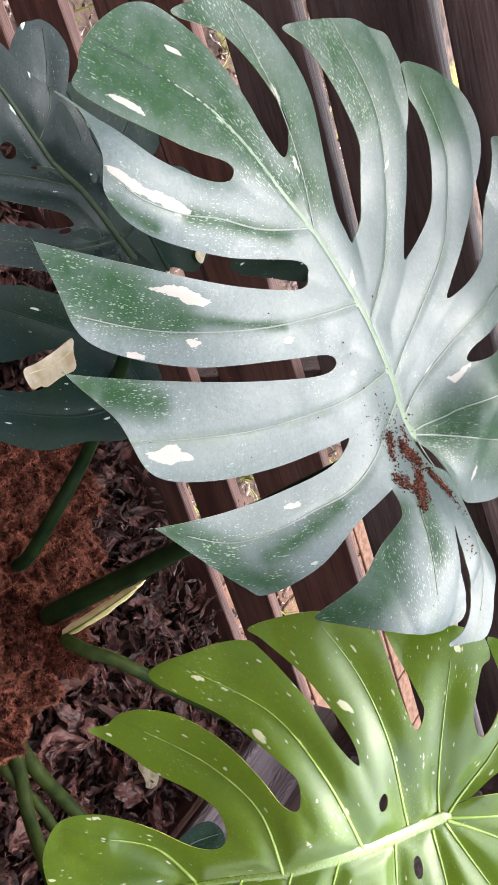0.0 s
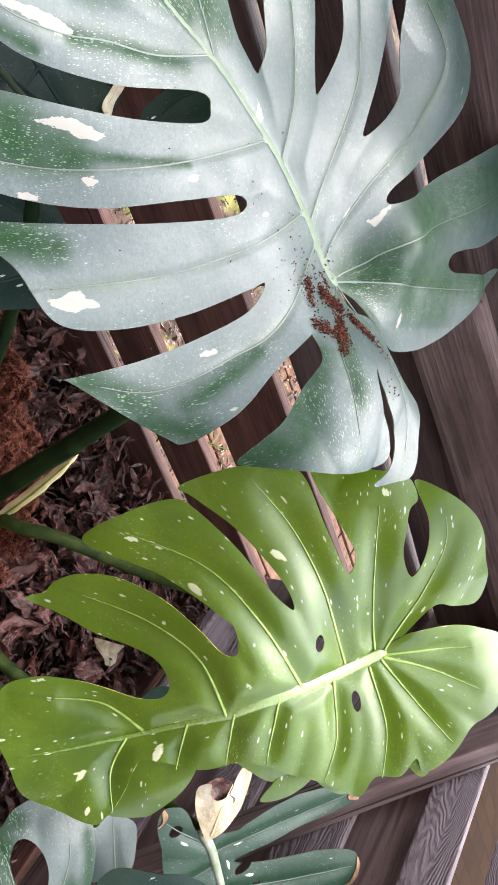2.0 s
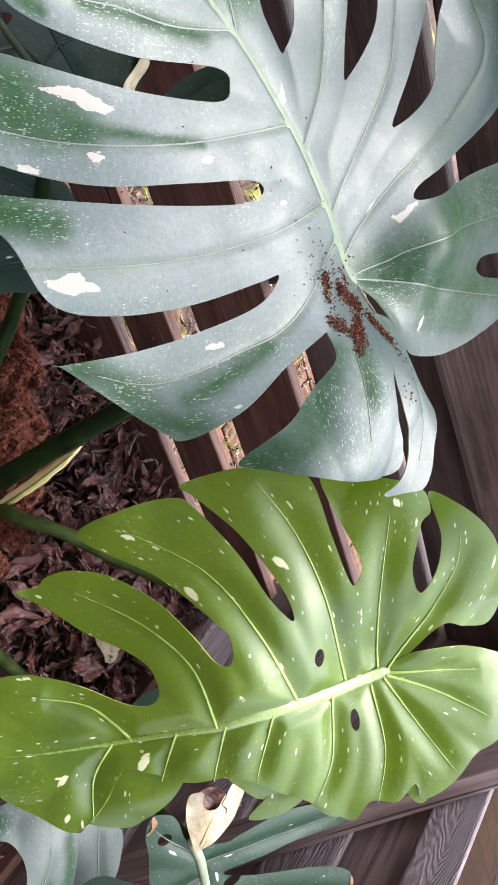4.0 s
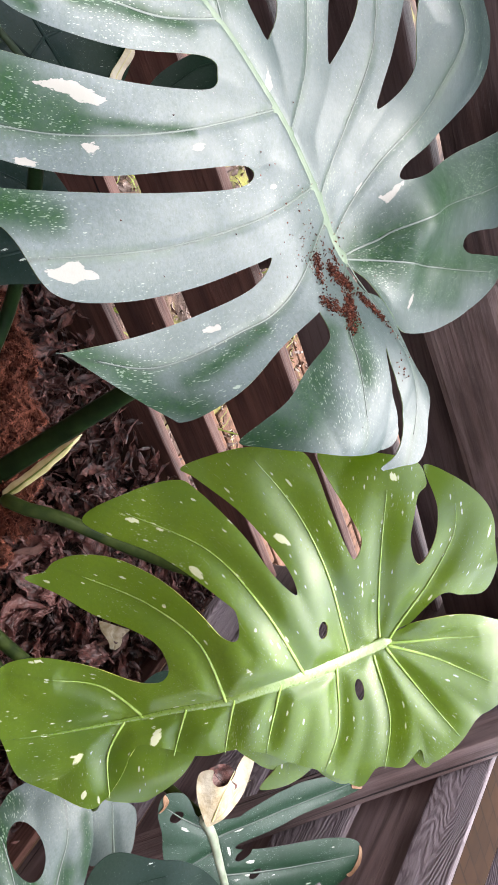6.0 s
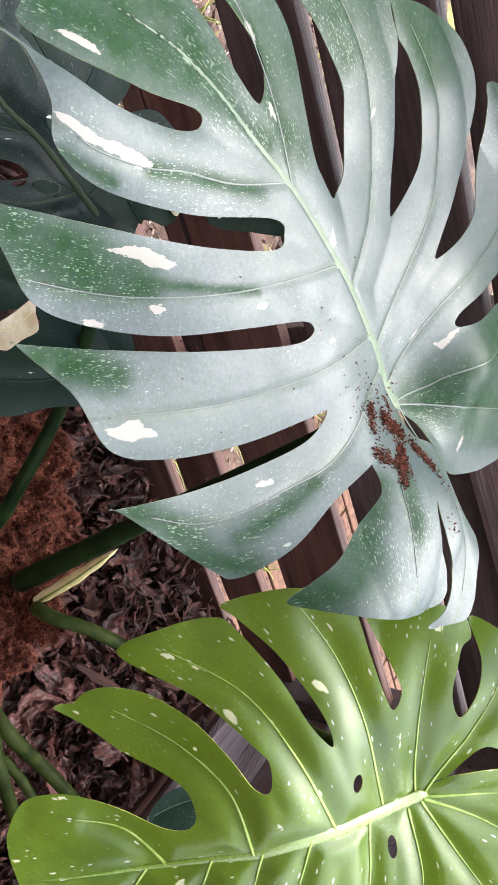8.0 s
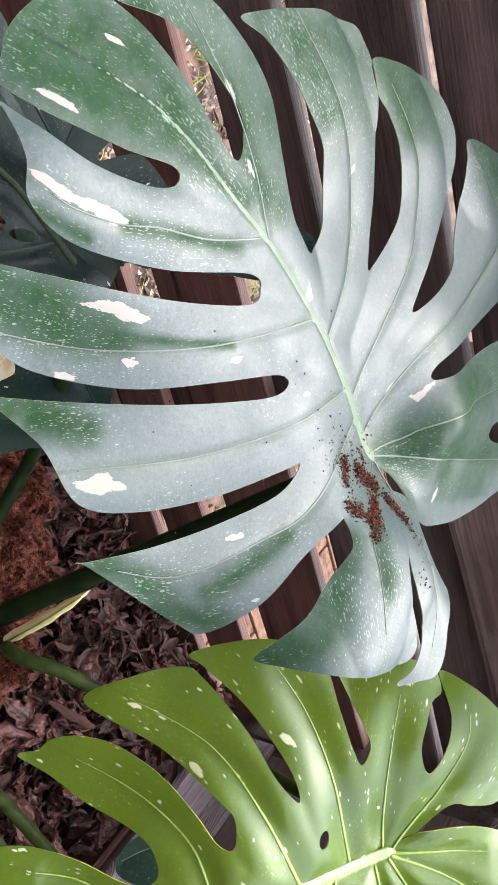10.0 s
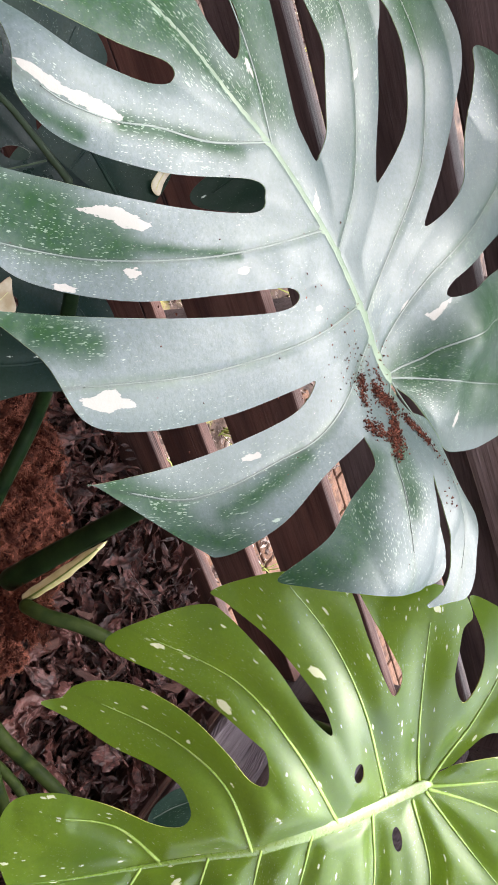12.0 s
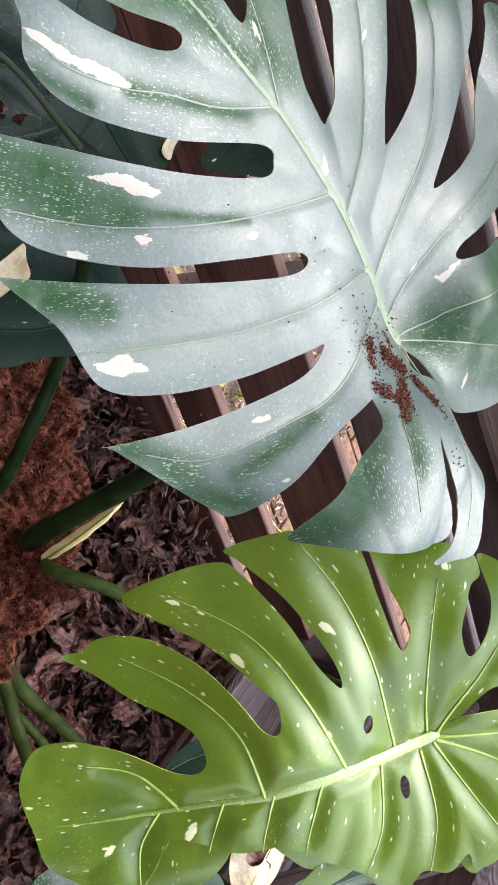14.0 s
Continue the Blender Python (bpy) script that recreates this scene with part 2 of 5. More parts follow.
def wood_material(name, dark, mid, grey, weather, rings=26.0, show=0.5):
    """Old outdoor timber: grain along x, grey weathering and dark cracks. show is how strongly the rings read."""
    k = Nodes(name)
    r = k.chance()
    shift = k.t.nodes.new("ShaderNodeCombineXYZ")
    for i, f in enumerate((13.0, 5.0, 9.0)):
        k.put(shift.inputs[i], k.math("MULTIPLY", r, f))
    vec = k.scaled(k.place(), (1, 1, 1), shift.outputs[0])
    rad = k.noise(k.scaled(vec, (1.3, 7.0, 7.0)), 1.0, 2, 0.5, 0.2)
    wave = k.math("MULTIPLY", k.noise(k.scaled(vec, (14, 40, 40)), 1.0, 3), 0.05)
    grain = k.math("SINE", k.math("MULTIPLY", k.math("ADD", rad, wave), rings))
    fine = k.noise(k.scaled(vec, (5, 190, 190)), 1.0, 5, 0.7)
    streak = k.noise(k.scaled(vec, (2, 36, 36)), 1.0, 3, 0.6)
    stain = k.noise(k.scaled(vec, (3, 9, 9)), 1.0, 5, 0.65)
    g = k.ramp(grain, -0.9, 0.7)
    col = k.mix(k.math("ADD", k.math("MULTIPLY", g, show), k.ramp(streak, 0.35, 0.7, 0.0, 1.0 - show)), dark, mid)
    col = k.mix(k.math("MULTIPLY", k.ramp(stain, 0.42, 0.66), weather), col, grey)
    col = k.mix(k.ramp(fine, 0.50, 0.72, 0.0, 0.75), col, dark)
    col = k.mix(k.math("MULTIPLY", r, 0.35), col, dark)
    crack = k.ramp(k.noise(k.scaled(vec, (1.0, 60, 60)), 1.0, 3, 0.6), 0.67, 0.72)
    col = k.mix(crack, col, (dark[0] * 0.3, dark[1] * 0.3, dark[2] * 0.3))
    k.put(k.b.inputs["Base Color"], col)
    k.put(k.b.inputs["Roughness"], k.ramp(fine, 0.3, 0.7, 0.60, 0.85))
    k.b.inputs["Specular IOR Level"].default_value = 0.35
    k.bump(k.math("SUBTRACT", k.math("MULTIPLY_ADD", g, show, k.math("MULTIPLY", fine, 0.9)), k.math("MULTIPLY", crack, 1.6)), 0.7, 0.003)
    return k.m


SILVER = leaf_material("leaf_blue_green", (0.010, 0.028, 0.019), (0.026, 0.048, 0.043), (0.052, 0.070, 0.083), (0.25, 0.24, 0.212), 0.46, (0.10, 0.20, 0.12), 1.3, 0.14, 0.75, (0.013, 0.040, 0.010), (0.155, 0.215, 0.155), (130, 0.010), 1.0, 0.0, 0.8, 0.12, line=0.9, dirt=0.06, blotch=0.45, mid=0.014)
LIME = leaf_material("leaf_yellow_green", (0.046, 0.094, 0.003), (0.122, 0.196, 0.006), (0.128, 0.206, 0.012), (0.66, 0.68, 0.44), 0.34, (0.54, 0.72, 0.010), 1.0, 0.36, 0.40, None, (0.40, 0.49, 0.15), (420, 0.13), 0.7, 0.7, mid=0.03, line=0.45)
# shade put into the colour: dark green, and a duller one for lower leaves
DARK = leaf_material("leaf_shaded_green", (0.003, 0.011, 0.008), (0.006, 0.020, 0.015), (0.010, 0.026, 0.026), (0.50, 0.56, 0.50), 0.32, (0.02, 0.07, 0.02), 0.5, 0.04, 0.30, None, (0.14, 0.20, 0.17), (240, 0.07), 0.5)
DEEP_SHADE = leaf_material("leaf_deep_shade", (0.004, 0.014, 0.007), (0.007, 0.022, 0.011), (0.009, 0.022, 0.027), (0.50, 0.56, 0.48), 0.40, (0.02, 0.07, 0.02), 0.5, 0.03, 0.15, None, (0.14, 0.20, 0.15), (240, 0.05), 0.5)
SAGE = leaf_material("leaf_grey_green", (0.006, 0.032, 0.012), (0.012, 0.046, 0.021), (0.026, 0.062, 0.038), (0.62, 0.66, 0.55), 0.34, (0.04, 0.13, 0.03), 0.9, 0.07, 0.52, None, (0.22, 0.30, 0.24), (170, 0.14), 0.9)
RIB_SILVER = plain("rib_pale_green", (0.070, 0.104, 0.062), (0.110, 0.145, 0.092), 60, 0.45, spec=0.35)
RIB_PALE = plain("rib_whitish_green", (0.20, 0.24, 0.16), (0.32, 0.36, 0.27), 60, 0.4, spec=0.6)
VEIN_SILVER = plain("vein_grey_green", (0.045, 0.066, 0.050), (0.075, 0.100, 0.078), 40, 0.42, spec=0.6)
RIB_LIME = rib_material("rib_cream_green", (0.23, 0.295, 0.105), (0.095, 0.165, 0.012), (0.157, 0.038, 0.606), 0.03, 0.20)
VEIN_LIME = plain("vein_lime", (0.17, 0.27, 0.035), (0.30, 0.40, 0.10), 60, 0.3)
VEIN_DARK = plain("vein_dark", (0.018, 0.034, 0.014), (0.034, 0.058, 0.026), 60, 0.45, spec=0.3)
EDGE_LIME = plain("edge_lime", (0.34, 0.40, 0.06), (0.52, 0.52, 0.14), 60, 0.4)
EDGE_DARK = plain("edge_dark", (0.10, 0.13, 0.10), (0.22, 0.26, 0.21), 60, 0.5)
EDGE_SILVER = plain("edge_silver", (0.14, 0.22, 0.10), (0.30, 0.36, 0.20), 60, 0.4)
STALK_DARK = plain("stalk_dark_green", (0.005, 0.013, 0.005), (0.013, 0.027, 0.008), 30, 0.4, spec=0.07)
STALK_GREEN = plain("stalk_green", (0.012, 0.021, 0.005), (0.034, 0.048, 0.010), 40, 0.5, spec=0.08)
STALK_OLIVE = plain("stalk_olive", (0.10, 0.13, 0.022), (0.20, 0.23, 0.05), 50, 0.5)
SHEATH = plain("dry_sheath", (0.50, 0.45, 0.20), (0.66, 0.60, 0.36), 50, 0.6)
DEAD_CREAM = plain("dead_leaf_cream", (0.36, 0.28, 0.16), (0.62, 0.56, 0.43), 40, 0.6, 0.4, 0.004)
BROWN_EDGE = plain("dead_leaf_brown", (0.20, 0.10, 0.05), (0.42, 0.26, 0.16), 60, 0.75, 0.5, 0.003)
COIR = plain("coir", (0.020, 0.006, 0.004), (0.150, 0.046, 0.028), 110, 0.95, 1.0, 0.02, spec=0.1)
FIBRE = plain("coir_fibre", (0.040, 0.012, 0.008), (0.45, 0.150, 0.092), 60, 0.9, 0.0, 0.001, spec=0.15, by="island")
CRUMB = plain("coir_crumb", (0.022, 0.007, 0.005), (0.22, 0.075, 0.045), 300, 0.95, by="island", spec=0.1)
SOIL = plain("dark_mulch_soil", (0.012, 0.006, 0.005), (0.05, 0.025, 0.021), 16, 0.95, 1.0, 0.03, spec=0.1)
LITTER = plain("leaf_litter_brown", (0.014, 0.004, 0.003), (0.25, 0.098, 0.078), 80, 0.45, 0.6, 0.003, spec=0.5, by="island")
DRY_LEAF = plain("dry_leaf", (0.016, 0.005, 0.004), (0.18, 0.070, 0.058), 90, 0.40, 0.5, 0.003, spec=0.55, by="object")
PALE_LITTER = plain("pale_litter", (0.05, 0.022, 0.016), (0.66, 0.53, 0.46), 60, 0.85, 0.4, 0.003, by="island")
GRASS = plain("grass", (0.12, 0.16, 0.02), (0.34, 0.34, 0.06), 9, 0.6, 0.0, 0.001, by="island")
def lawn_material():
    """Pale dry earth with yellow-green grass growing over it in patches."""
    k = Nodes("dry_lawn")
    at = k.place()
    earth = k.mix(k.ramp(k.noise(at, 18, 4), 0.35, 0.68), (0.025, 0.013, 0.009), (0.14, 0.085, 0.060))
    green = k.mix(k.ramp(k.noise(at, 40, 3), 0.35, 0.68), (0.14, 0.15, 0.03), (0.36, 0.34, 0.08))
    k.put(k.b.inputs["Base Color"], k.mix(k.ramp(k.noise(at, 6, 4), 0.58, 0.68), earth, green))
    k.b.inputs["Roughness"].default_value = 0.95
    k.bump(k.noise(at, 60, 4), 0.6, 0.01)
    return k.m


def far_brick_material():
    k = Nodes("far_paving")
    at = k.place()
    n = k.add("ShaderNodeTexBrick", Color1=(0.015, 0.0066, 0.0026), Color2=(0.024, 0.0105, 0.0042), Mortar=(0.012, 0.0058, 0.0028), Scale=1.0)
    n.inputs["Mortar Size"].default_value = 0.006
    n.inputs["Brick Width"].default_value = 0.204
    n.inputs["Row Height"].default_value = 0.102
    k.put(n.inputs["Vector"], at)
    k.put(k.b.inputs["Base Color"], k.mix(k.ramp(k.noise(at, 5, 4), 0.4, 0.7, 0.0, 0.5), n.outputs[0], (0.028, 0.013, 0.005)))
    k.b.inputs["Roughness"].default_value = 0.95
    k.b.inputs["Specular IOR Level"].default_value = 0.08
    return k.m


SAND = lawn_material()
FAR_BRICK = far_brick_material()
BRICK = plain("paving_brick", (0.045, 0.019, 0.010), (0.165, 0.082, 0.048), 55, 0.9, 0.6, 0.004, by="object")
DECK = wood_material("stained_timber", (0.018, 0.010, 0.009), (0.096, 0.058, 0.053), (0.15, 0.108, 0.105), 0.5, 60.0, 0.25)
RED_DECK = wood_material("reddish_timber", (0.032, 0.012, 0.009), (0.15, 0.064, 0.046), (0.18, 0.098, 0.080), 0.4, 60.0, 0.25)
GREY_WOOD = wood_material("weathered_grey_timber", (0.060, 0.042, 0.046), (0.25, 0.20, 0.21), (0.33, 0.27, 0.285), 0.45, 520.0, 0.5)
PLANK = wood_material("rubbed_timber", (0.034, 0.018, 0.015), (0.17, 0.110, 0.098), (0.26, 0.195, 0.185), 0.6, 60.0, 0.3)
BROWN_WOOD = wood_material("brown_timber", (0.050, 0.030, 0.028), (0.21, 0.140, 0.132), (0.28, 0.215, 0.210), 0.5, 70.0, 0.3)

# ---------------------------------------------------------------- ground
def sheet(name, x0, x1, y0, y1, z, nx, ny, amp, material, hole=None):
    vs, fs = [], []
    for j in range(ny + 1):
        for i in range(nx + 1):
            x, y = x0 + (x1 - x0) * i / nx, y0 + (y1 - y0) * j / ny
            vs.append((x, y, z + amp * noise.fractal(Vector((x * 5, y * 5, 0.3)), 0.9, 2.0, 4)))
    for j in range(ny):
        for i in range(nx):
            a = j * (nx + 1) + i
            fs.append((a, a + 1, a + nx + 2, a + nx + 1))
    return new(name, mesh_of(name, vs, fs, material))


tagged(new("ground", mesh_of("ground", [(-400, -400, -0.045), (400, -400, -0.045), (400, 400, -0.045), (-400, 400, -0.045)], [(0, 1, 2, 3)], SAND)),
       "sandy pale earth spreading away behind the timber fence", "ground", kind="structure")
# the fence frame: x along its boards, y through it and away from the path, z up
FENCE = Matrix.Translation((0, 0, 0)) @ Matrix(((0.866, -0.5, 0, 0), (0.5, 0.866, 0, 0), (0, 0, 1, 0), (0, 0, 0, 1)))
FRONT, CORNER = 1.0, 1.2
bed = sheet("planting_bed", -1.25, 1.19, -0.9, 0.99, -0.012, 90, 80, 0.014, SOIL)
bed.matrix_world = FENCE
tagged(bed, "dark brown mulch and soil in the planting bed", "soil", kind="structure")


def fence_thing(name, label, pose_matrix):
    e = new(name)
    e.matrix_world = pose_matrix
    return tagged(e, label, "fence")


def fence_board(parent, x0, x1, y0, thick, top, height, material, seed, label="", name="board"):
    bm = bmesh.new()
    box(bm, (x0, y0, top - height), (x1, y0 + thick, top), 0.004, 0.004, seed, 14)
    return part(name, bm, material, parent, label, smooth=False)


# a plain unseen wall, added behind the path to close the place and darken low reflections
wall = new("wall_south", mesh_of("wall_south", [(-5, -2.4, -0.04), (5, -2.4, -0.04), (5, -2.4, 5.2), (-5, -2.4, 5.2), (-5, -2.6, -0.04), (5, -2.6, -0.04), (5, -2.6, 5.2), (-5, -2.6, 5.2)],
                                 [(0, 1, 2, 3)[::-1], (4, 5, 6, 7), (3, 2, 6, 7), (0, 4, 7, 3), (1, 2, 6, 5)], BROWN_WOOD, False))
tagged(wall, "plain brown timber wall, unseen, added behind the path to darken reflections", "wall", kind="structure")

fence = fence_thing("slatted_fence", "dark brown stained fence of wide horizontal boards", FENCE)
rng = random.Random(4)
for i, (low, top) in enumerate(((-0.07, 0.148), (0.180, 0.280), (0.342, 0.497), (0.545, 0.655), (0.671, 0.822), (0.836, 0.985), (0.998, 1.16))):
    fence_board(fence, -1.25, CORNER + 0.02, FRONT + rng.uniform(-0.003, 0.003), 0.024 if i < 3 else 0.029, top, top - low, RED_DECK if i < 3 else DECK, i + 1)
bm = bmesh.new()
box(bm, (-0.35, -0.014, -0.036), (0.42, 0.022, 0.085), 0.014, 0.004, 17, 14)
plank = part("front_plank", bm, PLANK, fence, "rubbed reddish brown plank nailed over the fence boards", smooth=False)
plank.matrix_local = pose(0.86, FRONT - 0.03, 0.826, 0, -4.0, 0)
for x in (-1.2, -0.45, 0.42):
    bm = bmesh.new()
    box(bm, (x, FRONT + 0.044, -0.04), (x + 0.085, FRONT + 0.13, 1.2), 0.005, 0.003, x, 8)
    part("post", bm, DECK, fence, smooth=False)
# the return panel, at a right angle to the first: x along it towards the path
RETURN = FENCE @ Matrix(((0, 1, 0, CORNER), (-1, 0, 0, FRONT), (0, 0, 1, 0), (0, 0, 0, 1)))
panel = fence_thing("return_fence_panel", "weathered grey and brown boards of the fence's return panel", RETURN)
for i, (low, top) in enumerate(((-0.07, 0.150), (0.22, 0.322), (0.40, 0.494), (0.56, 0.666), (0.768, 0.838), (0.885, 1.01))):
    fence_board(panel, 0.05, 1.3, 0.0, 0.016, top, top - low, GREY_WOOD if i else RED_DECK, 20 + i, "grey weathered board with open grain" if i else "reddish brown bottom board")
for i, (low, top) in enumerate(((0.13, 0.225), (0.30, 0.41), (0.475, 0.57), (0.650, 0.785))):
    fence_board(panel, 0.05, 1.3, 0.038, 0.02, top, top - low, BROWN_WOOD, 40 + i, "smooth brown board set back")
fence_board(panel, 0.12, 0.56, -0.100, 0.097, 0.282, 0.02, GREY_WOOD, 61, "flat grey board lying along the foot of the panel")
bm = bmesh.new()
box(bm, (-0.05, 0.0, -0.04), (0.045, 0.09, 1.2), 0.005, 0.003, 9, 8)
part("corner_post", bm, DECK, panel, smooth=False)
brace = fence_thing("diagonal_brace", "weathered timber brace nailed slantwise across the fence panel", RETURN @ pose(0.315, -0.052, 0.752, 0, 50, 0) )
bm = bmesh.new()
box(bm, (-0.40, 0, -0.024), (0.55, 0.045, 0.024), 0.004, 0.004, 3, 16)
part("timber", bm, BROWN_WOOD, brace, smooth=False)

# ---------------------------------------------------------------- leaves
class Outline:
    """A leaf's edge, lobe by lobe, in millimetres along and across its midrib."""
    def __init__(self):
        self.points = []

    def lobe(self, *pts):
        self.points += [Vector((u / 1000, v / 1000, 0)) for u, v in pts]


def mm(*pts):
    return [Vector((u / 1000, v / 1000, 0)) for u, v in pts]


def inside(poly, pts):
    x, y = pts[:, 0], pts[:, 1]
    hit = np.zeros(len(pts), bool)
    n = len(poly)
    for i in range(n):
        (x0, y0), (x1, y1) = poly[i], poly[(i + 1) % n]
        if y0 == y1:
            continue
        hit ^= ((y0 > y) != (y1 > y)) & (x < (x1 - x0) * (y - y0) / (y1 - y0) + x0)
    return hit


def leaf(plant, label, outline, holes, origin, along, normal, height, ribs, mats, spacing=0.005, patches=(), groove=0.0025, width=0.007, drape=3.0, ripple=0.003, rib_size=(0.0055, 0.0012), vein_size=(0.0022, 0.0006), proud=0.4, name="leaf_blade", sheenless=(), rib_flat=0.75, drape_low=None, pools=(), low_groove=None):
    """A split leaf blade with its midrib (the first of ribs) and side veins. height(u, v) is its bend over the flat frame."""
    from mathutils.geometry import delaunay_2d_cdt
    base = plant.location
    N = Vector(normal).normalized()
    U = Vector(along)
    U = (U - N * U.dot(N)).normalized()
    V = N.cross(U)
    O = Vector(origin)
    loops = [[(p.x, p.y) for p in smooth_line(outline.points, spacing * 0.8, True)]]
    for (hu, hv, hr, hs, ang) in holes:
        c, s = math.cos(radians(ang)), math.sin(radians(ang))
        loops.append([(hu / 1000 + (math.cos(a) * hr * c - math.sin(a) * hs * s) / 1000, hv / 1000 + (math.cos(a) * hr * s + math.sin(a) * hs * c) / 1000) for a in (k * math.pi / 14 for k in range(28))])
    lines = [smooth_line(r, 0.003) for r in ribs]
    sample, arc, tang, which = [], [], [], []
    for w, line in enumerate(lines):
        d = 0.0
        for i, p in enumerate(line):
            q = line[min(i + 1, len(line) - 1)] - line[max(i - 1, 0)]
            if i:
                d += (p - line[i - 1]).length
            sample.append((p.x, p.y)), arc.append(d), tang.append((q.x / q.length, q.y / q.length)), which.append(w)
    sample, arc, tang, which = np.array(sample), np.array(arc), np.array(tang), np.array(which)

    length = np.array([arc[which == w].max() for w in range(len(lines))])
    fade = 1 - np.clip((arc / length[which] - 0.55) / 0.45, 0, 1) ** 2

    def nearest(pts):
        best = np.full(len(pts), 9.0)
        idx = np.zeros(len(pts), int)
        for i in range(0, len(pts), 2000):
            d = np.hypot(pts[i:i + 2000, None, 0] - sample[None, :, 0], pts[i:i + 2000, None, 1] - sample[None, :, 1])
            idx[i:i + 2000] = d.argmin(1)
            best[i:i + 2000] = d.min(1)
        return best, idx

    def lift(pts):
        d, idx = nearest(pts)
        out = []
        for (u, v), e, q in zip(pts, d, idx):
            g, wd = (groove, width) if low_groove is None or v < 0.004 else low_groove
            w = height(u, v) - g * fade[q] * math.exp(-(e / wd) ** 2) - (drape if drape_low is None or v < 0 else drape + (drape_low - drape) * clamp01((0.24 - u) / 0.08)) * (min(e, 0.042) - 0.012 if e > 0.012 else 0.0) ** 2
            out.append(w + ripple * noise.noise(Vector((u * 17, v * 17, O.x * 9))))
        return np.array(out), d, idx

    edge = np.array([p for lp in loops for p in lp])
    lo, hi = edge.min(0), edge.max(0)
    cand = []
    j = 0
    y = lo[1]
    while y < hi[1]:
        x = lo[0] + (spacing / 2 if j % 2 else 0)
        while x < hi[0]:
            cand.append((x + rng.uniform(-0.1, 0.1) * spacing, y + rng.uniform(-0.1, 0.1) * spacing))
            x += spacing
        y += spacing * 0.866
        j += 1
    cand = np.array(cand + [tuple(s) for s in sample[::2]])
    ok = inside(loops[0], cand)
    for lp in loops[1:]:
        ok &= ~inside(lp, cand)
    cand = cand[ok]
    near = np.array([np.hypot(edge[:, 0] - c[0], edge[:, 1] - c[1]).min() for c in cand])
    cand = cand[near > spacing * 0.5]
    pts = [Vector(p) for p in edge] + [Vector(p) for p in cand]
    cons, k = [], 0
    for lp in loops:
        cons += [(k + i, k + (i + 1) % len(lp)) for i in range(len(lp))]
        k += len(lp)
    vs, _, fs, *_ = delaunay_2d_cdt(pts, cons, [], 0, 1e-6)
    P = np.array([(v[0], v[1]) for v in vs])
    F = np.array([f[:3] for f in fs])
    mid = P[F].mean(1)
    keep = inside(loops[0], mid)
    for lp in loops[1:]:
        keep &= ~inside(lp, mid)
    F = F[keep]
    H, D, I = lift(P)

    def site(u, v, w):
        return O + U * u + V * v + N * w - base

    top = [site(p[0], p[1], h) for p, h in zip(P, H)]
    tris = [tuple(int(i) for i in f) for f in F]
    up = [Vector((0, 0, 0)) for _ in top]
    count = {}
    for a, b, c in tris:
        nrm = (top[b] - top[a]).cross(top[c] - top[a])
        for q in (a, b, c):
            up[q] += nrm
        for e in ((a, b), (b, c), (c, a)):
            count[e] = 1
    up = [q.normalized() if q.length > 0 else N.copy() for q in up]
    under_side = [p - q * 0.0009 for p, q in zip(top, up)]
    n = len(top)
    verts = top + under_side
    faces = tris + [(c + n, b + n, a + n) for a, b, c in tris]
    origin_of = list(range(n)) * 2
    rims = len(faces)
    for a, b in [e for e in count if (e[1], e[0]) not in count]:
        k = len(verts)
        verts += [top[a], top[b], under_side[b], under_side[a]]
        origin_of += [a, b, b, a]
        faces.append((k + 1, k, k + 3, k + 2))
    me = mesh_of(name, verts, faces, mats[0])
    me.materials.append(mats[3] if len(mats) > 3 else mats[2])
    me.polygons.foreach_set("material_index", [0] * rims + [1] * (len(faces) - rims))
    T, Q = tang[I], P - sample[I]
    along_vein = arc[I] + np.clip((Q * T).sum(1), -0.05, 0.05)
    cross = T[:, 0] * Q[:, 1] - T[:, 1] * Q[:, 0]
    flat = me.attributes.new("flat", "FLOAT_VECTOR", "POINT")
    flat.data.foreach_set("vector", np.column_stack([along_vein, cross, which[I] * 0.31 + O.x])[origin_of].ravel())
    cream = np.zeros(len(P))
    for (pu, pv, ra, rb, ang) in patches:
        c, s = math.cos(radians(ang)), math.sin(radians(ang))
        x, y = P[:, 0] * 1000 - pu, P[:, 1] * 1000 - pv
        e = np.hypot((x * c + y * s) / ra, (y * c - x * s) / rb)
        cream = np.maximum(cream, np.clip(0.5 + (1.0 - e) * 0.5, 0, 1))
    for poly in pools:
        q = np.array(poly, float) / 1000
        d = np.full(len(P), 9.0)
        for a, b in zip(q, np.roll(q, -1, 0)):
            t = np.clip(((P - a) @ (b - a)) / ((b - a) @ (b - a)), 0, 1)
            d = np.minimum(d, np.hypot(*(P - a - t[:, None] * (b - a)).T))
        d = np.where(inside([tuple(p) for p in q], P), d, -d)
        cream = np.maximum(cream, np.clip(0.52 + d / 0.009, 0, 1))
    me.attributes.new("cream", "FLOAT", "POINT").data.foreach_set("value", cream[origin_of])
    # mask of the blade's parts where sky sheen is painted out
    dull = np.zeros(len(P))
    for (pu, pv, qu, qv, pr, *most) in sheenless:
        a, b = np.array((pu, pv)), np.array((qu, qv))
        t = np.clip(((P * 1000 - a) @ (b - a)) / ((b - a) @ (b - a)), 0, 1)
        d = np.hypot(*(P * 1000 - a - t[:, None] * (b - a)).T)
        dull = 1 - (1 - dull) * (1 - (most[0] if most else 0.9) * np.exp(-(d / pr) ** 2))
    me.attributes.new("sheenless", "FLOAT", "POINT").data.foreach_set("value", dull[origin_of])
    ob = new(name, me)
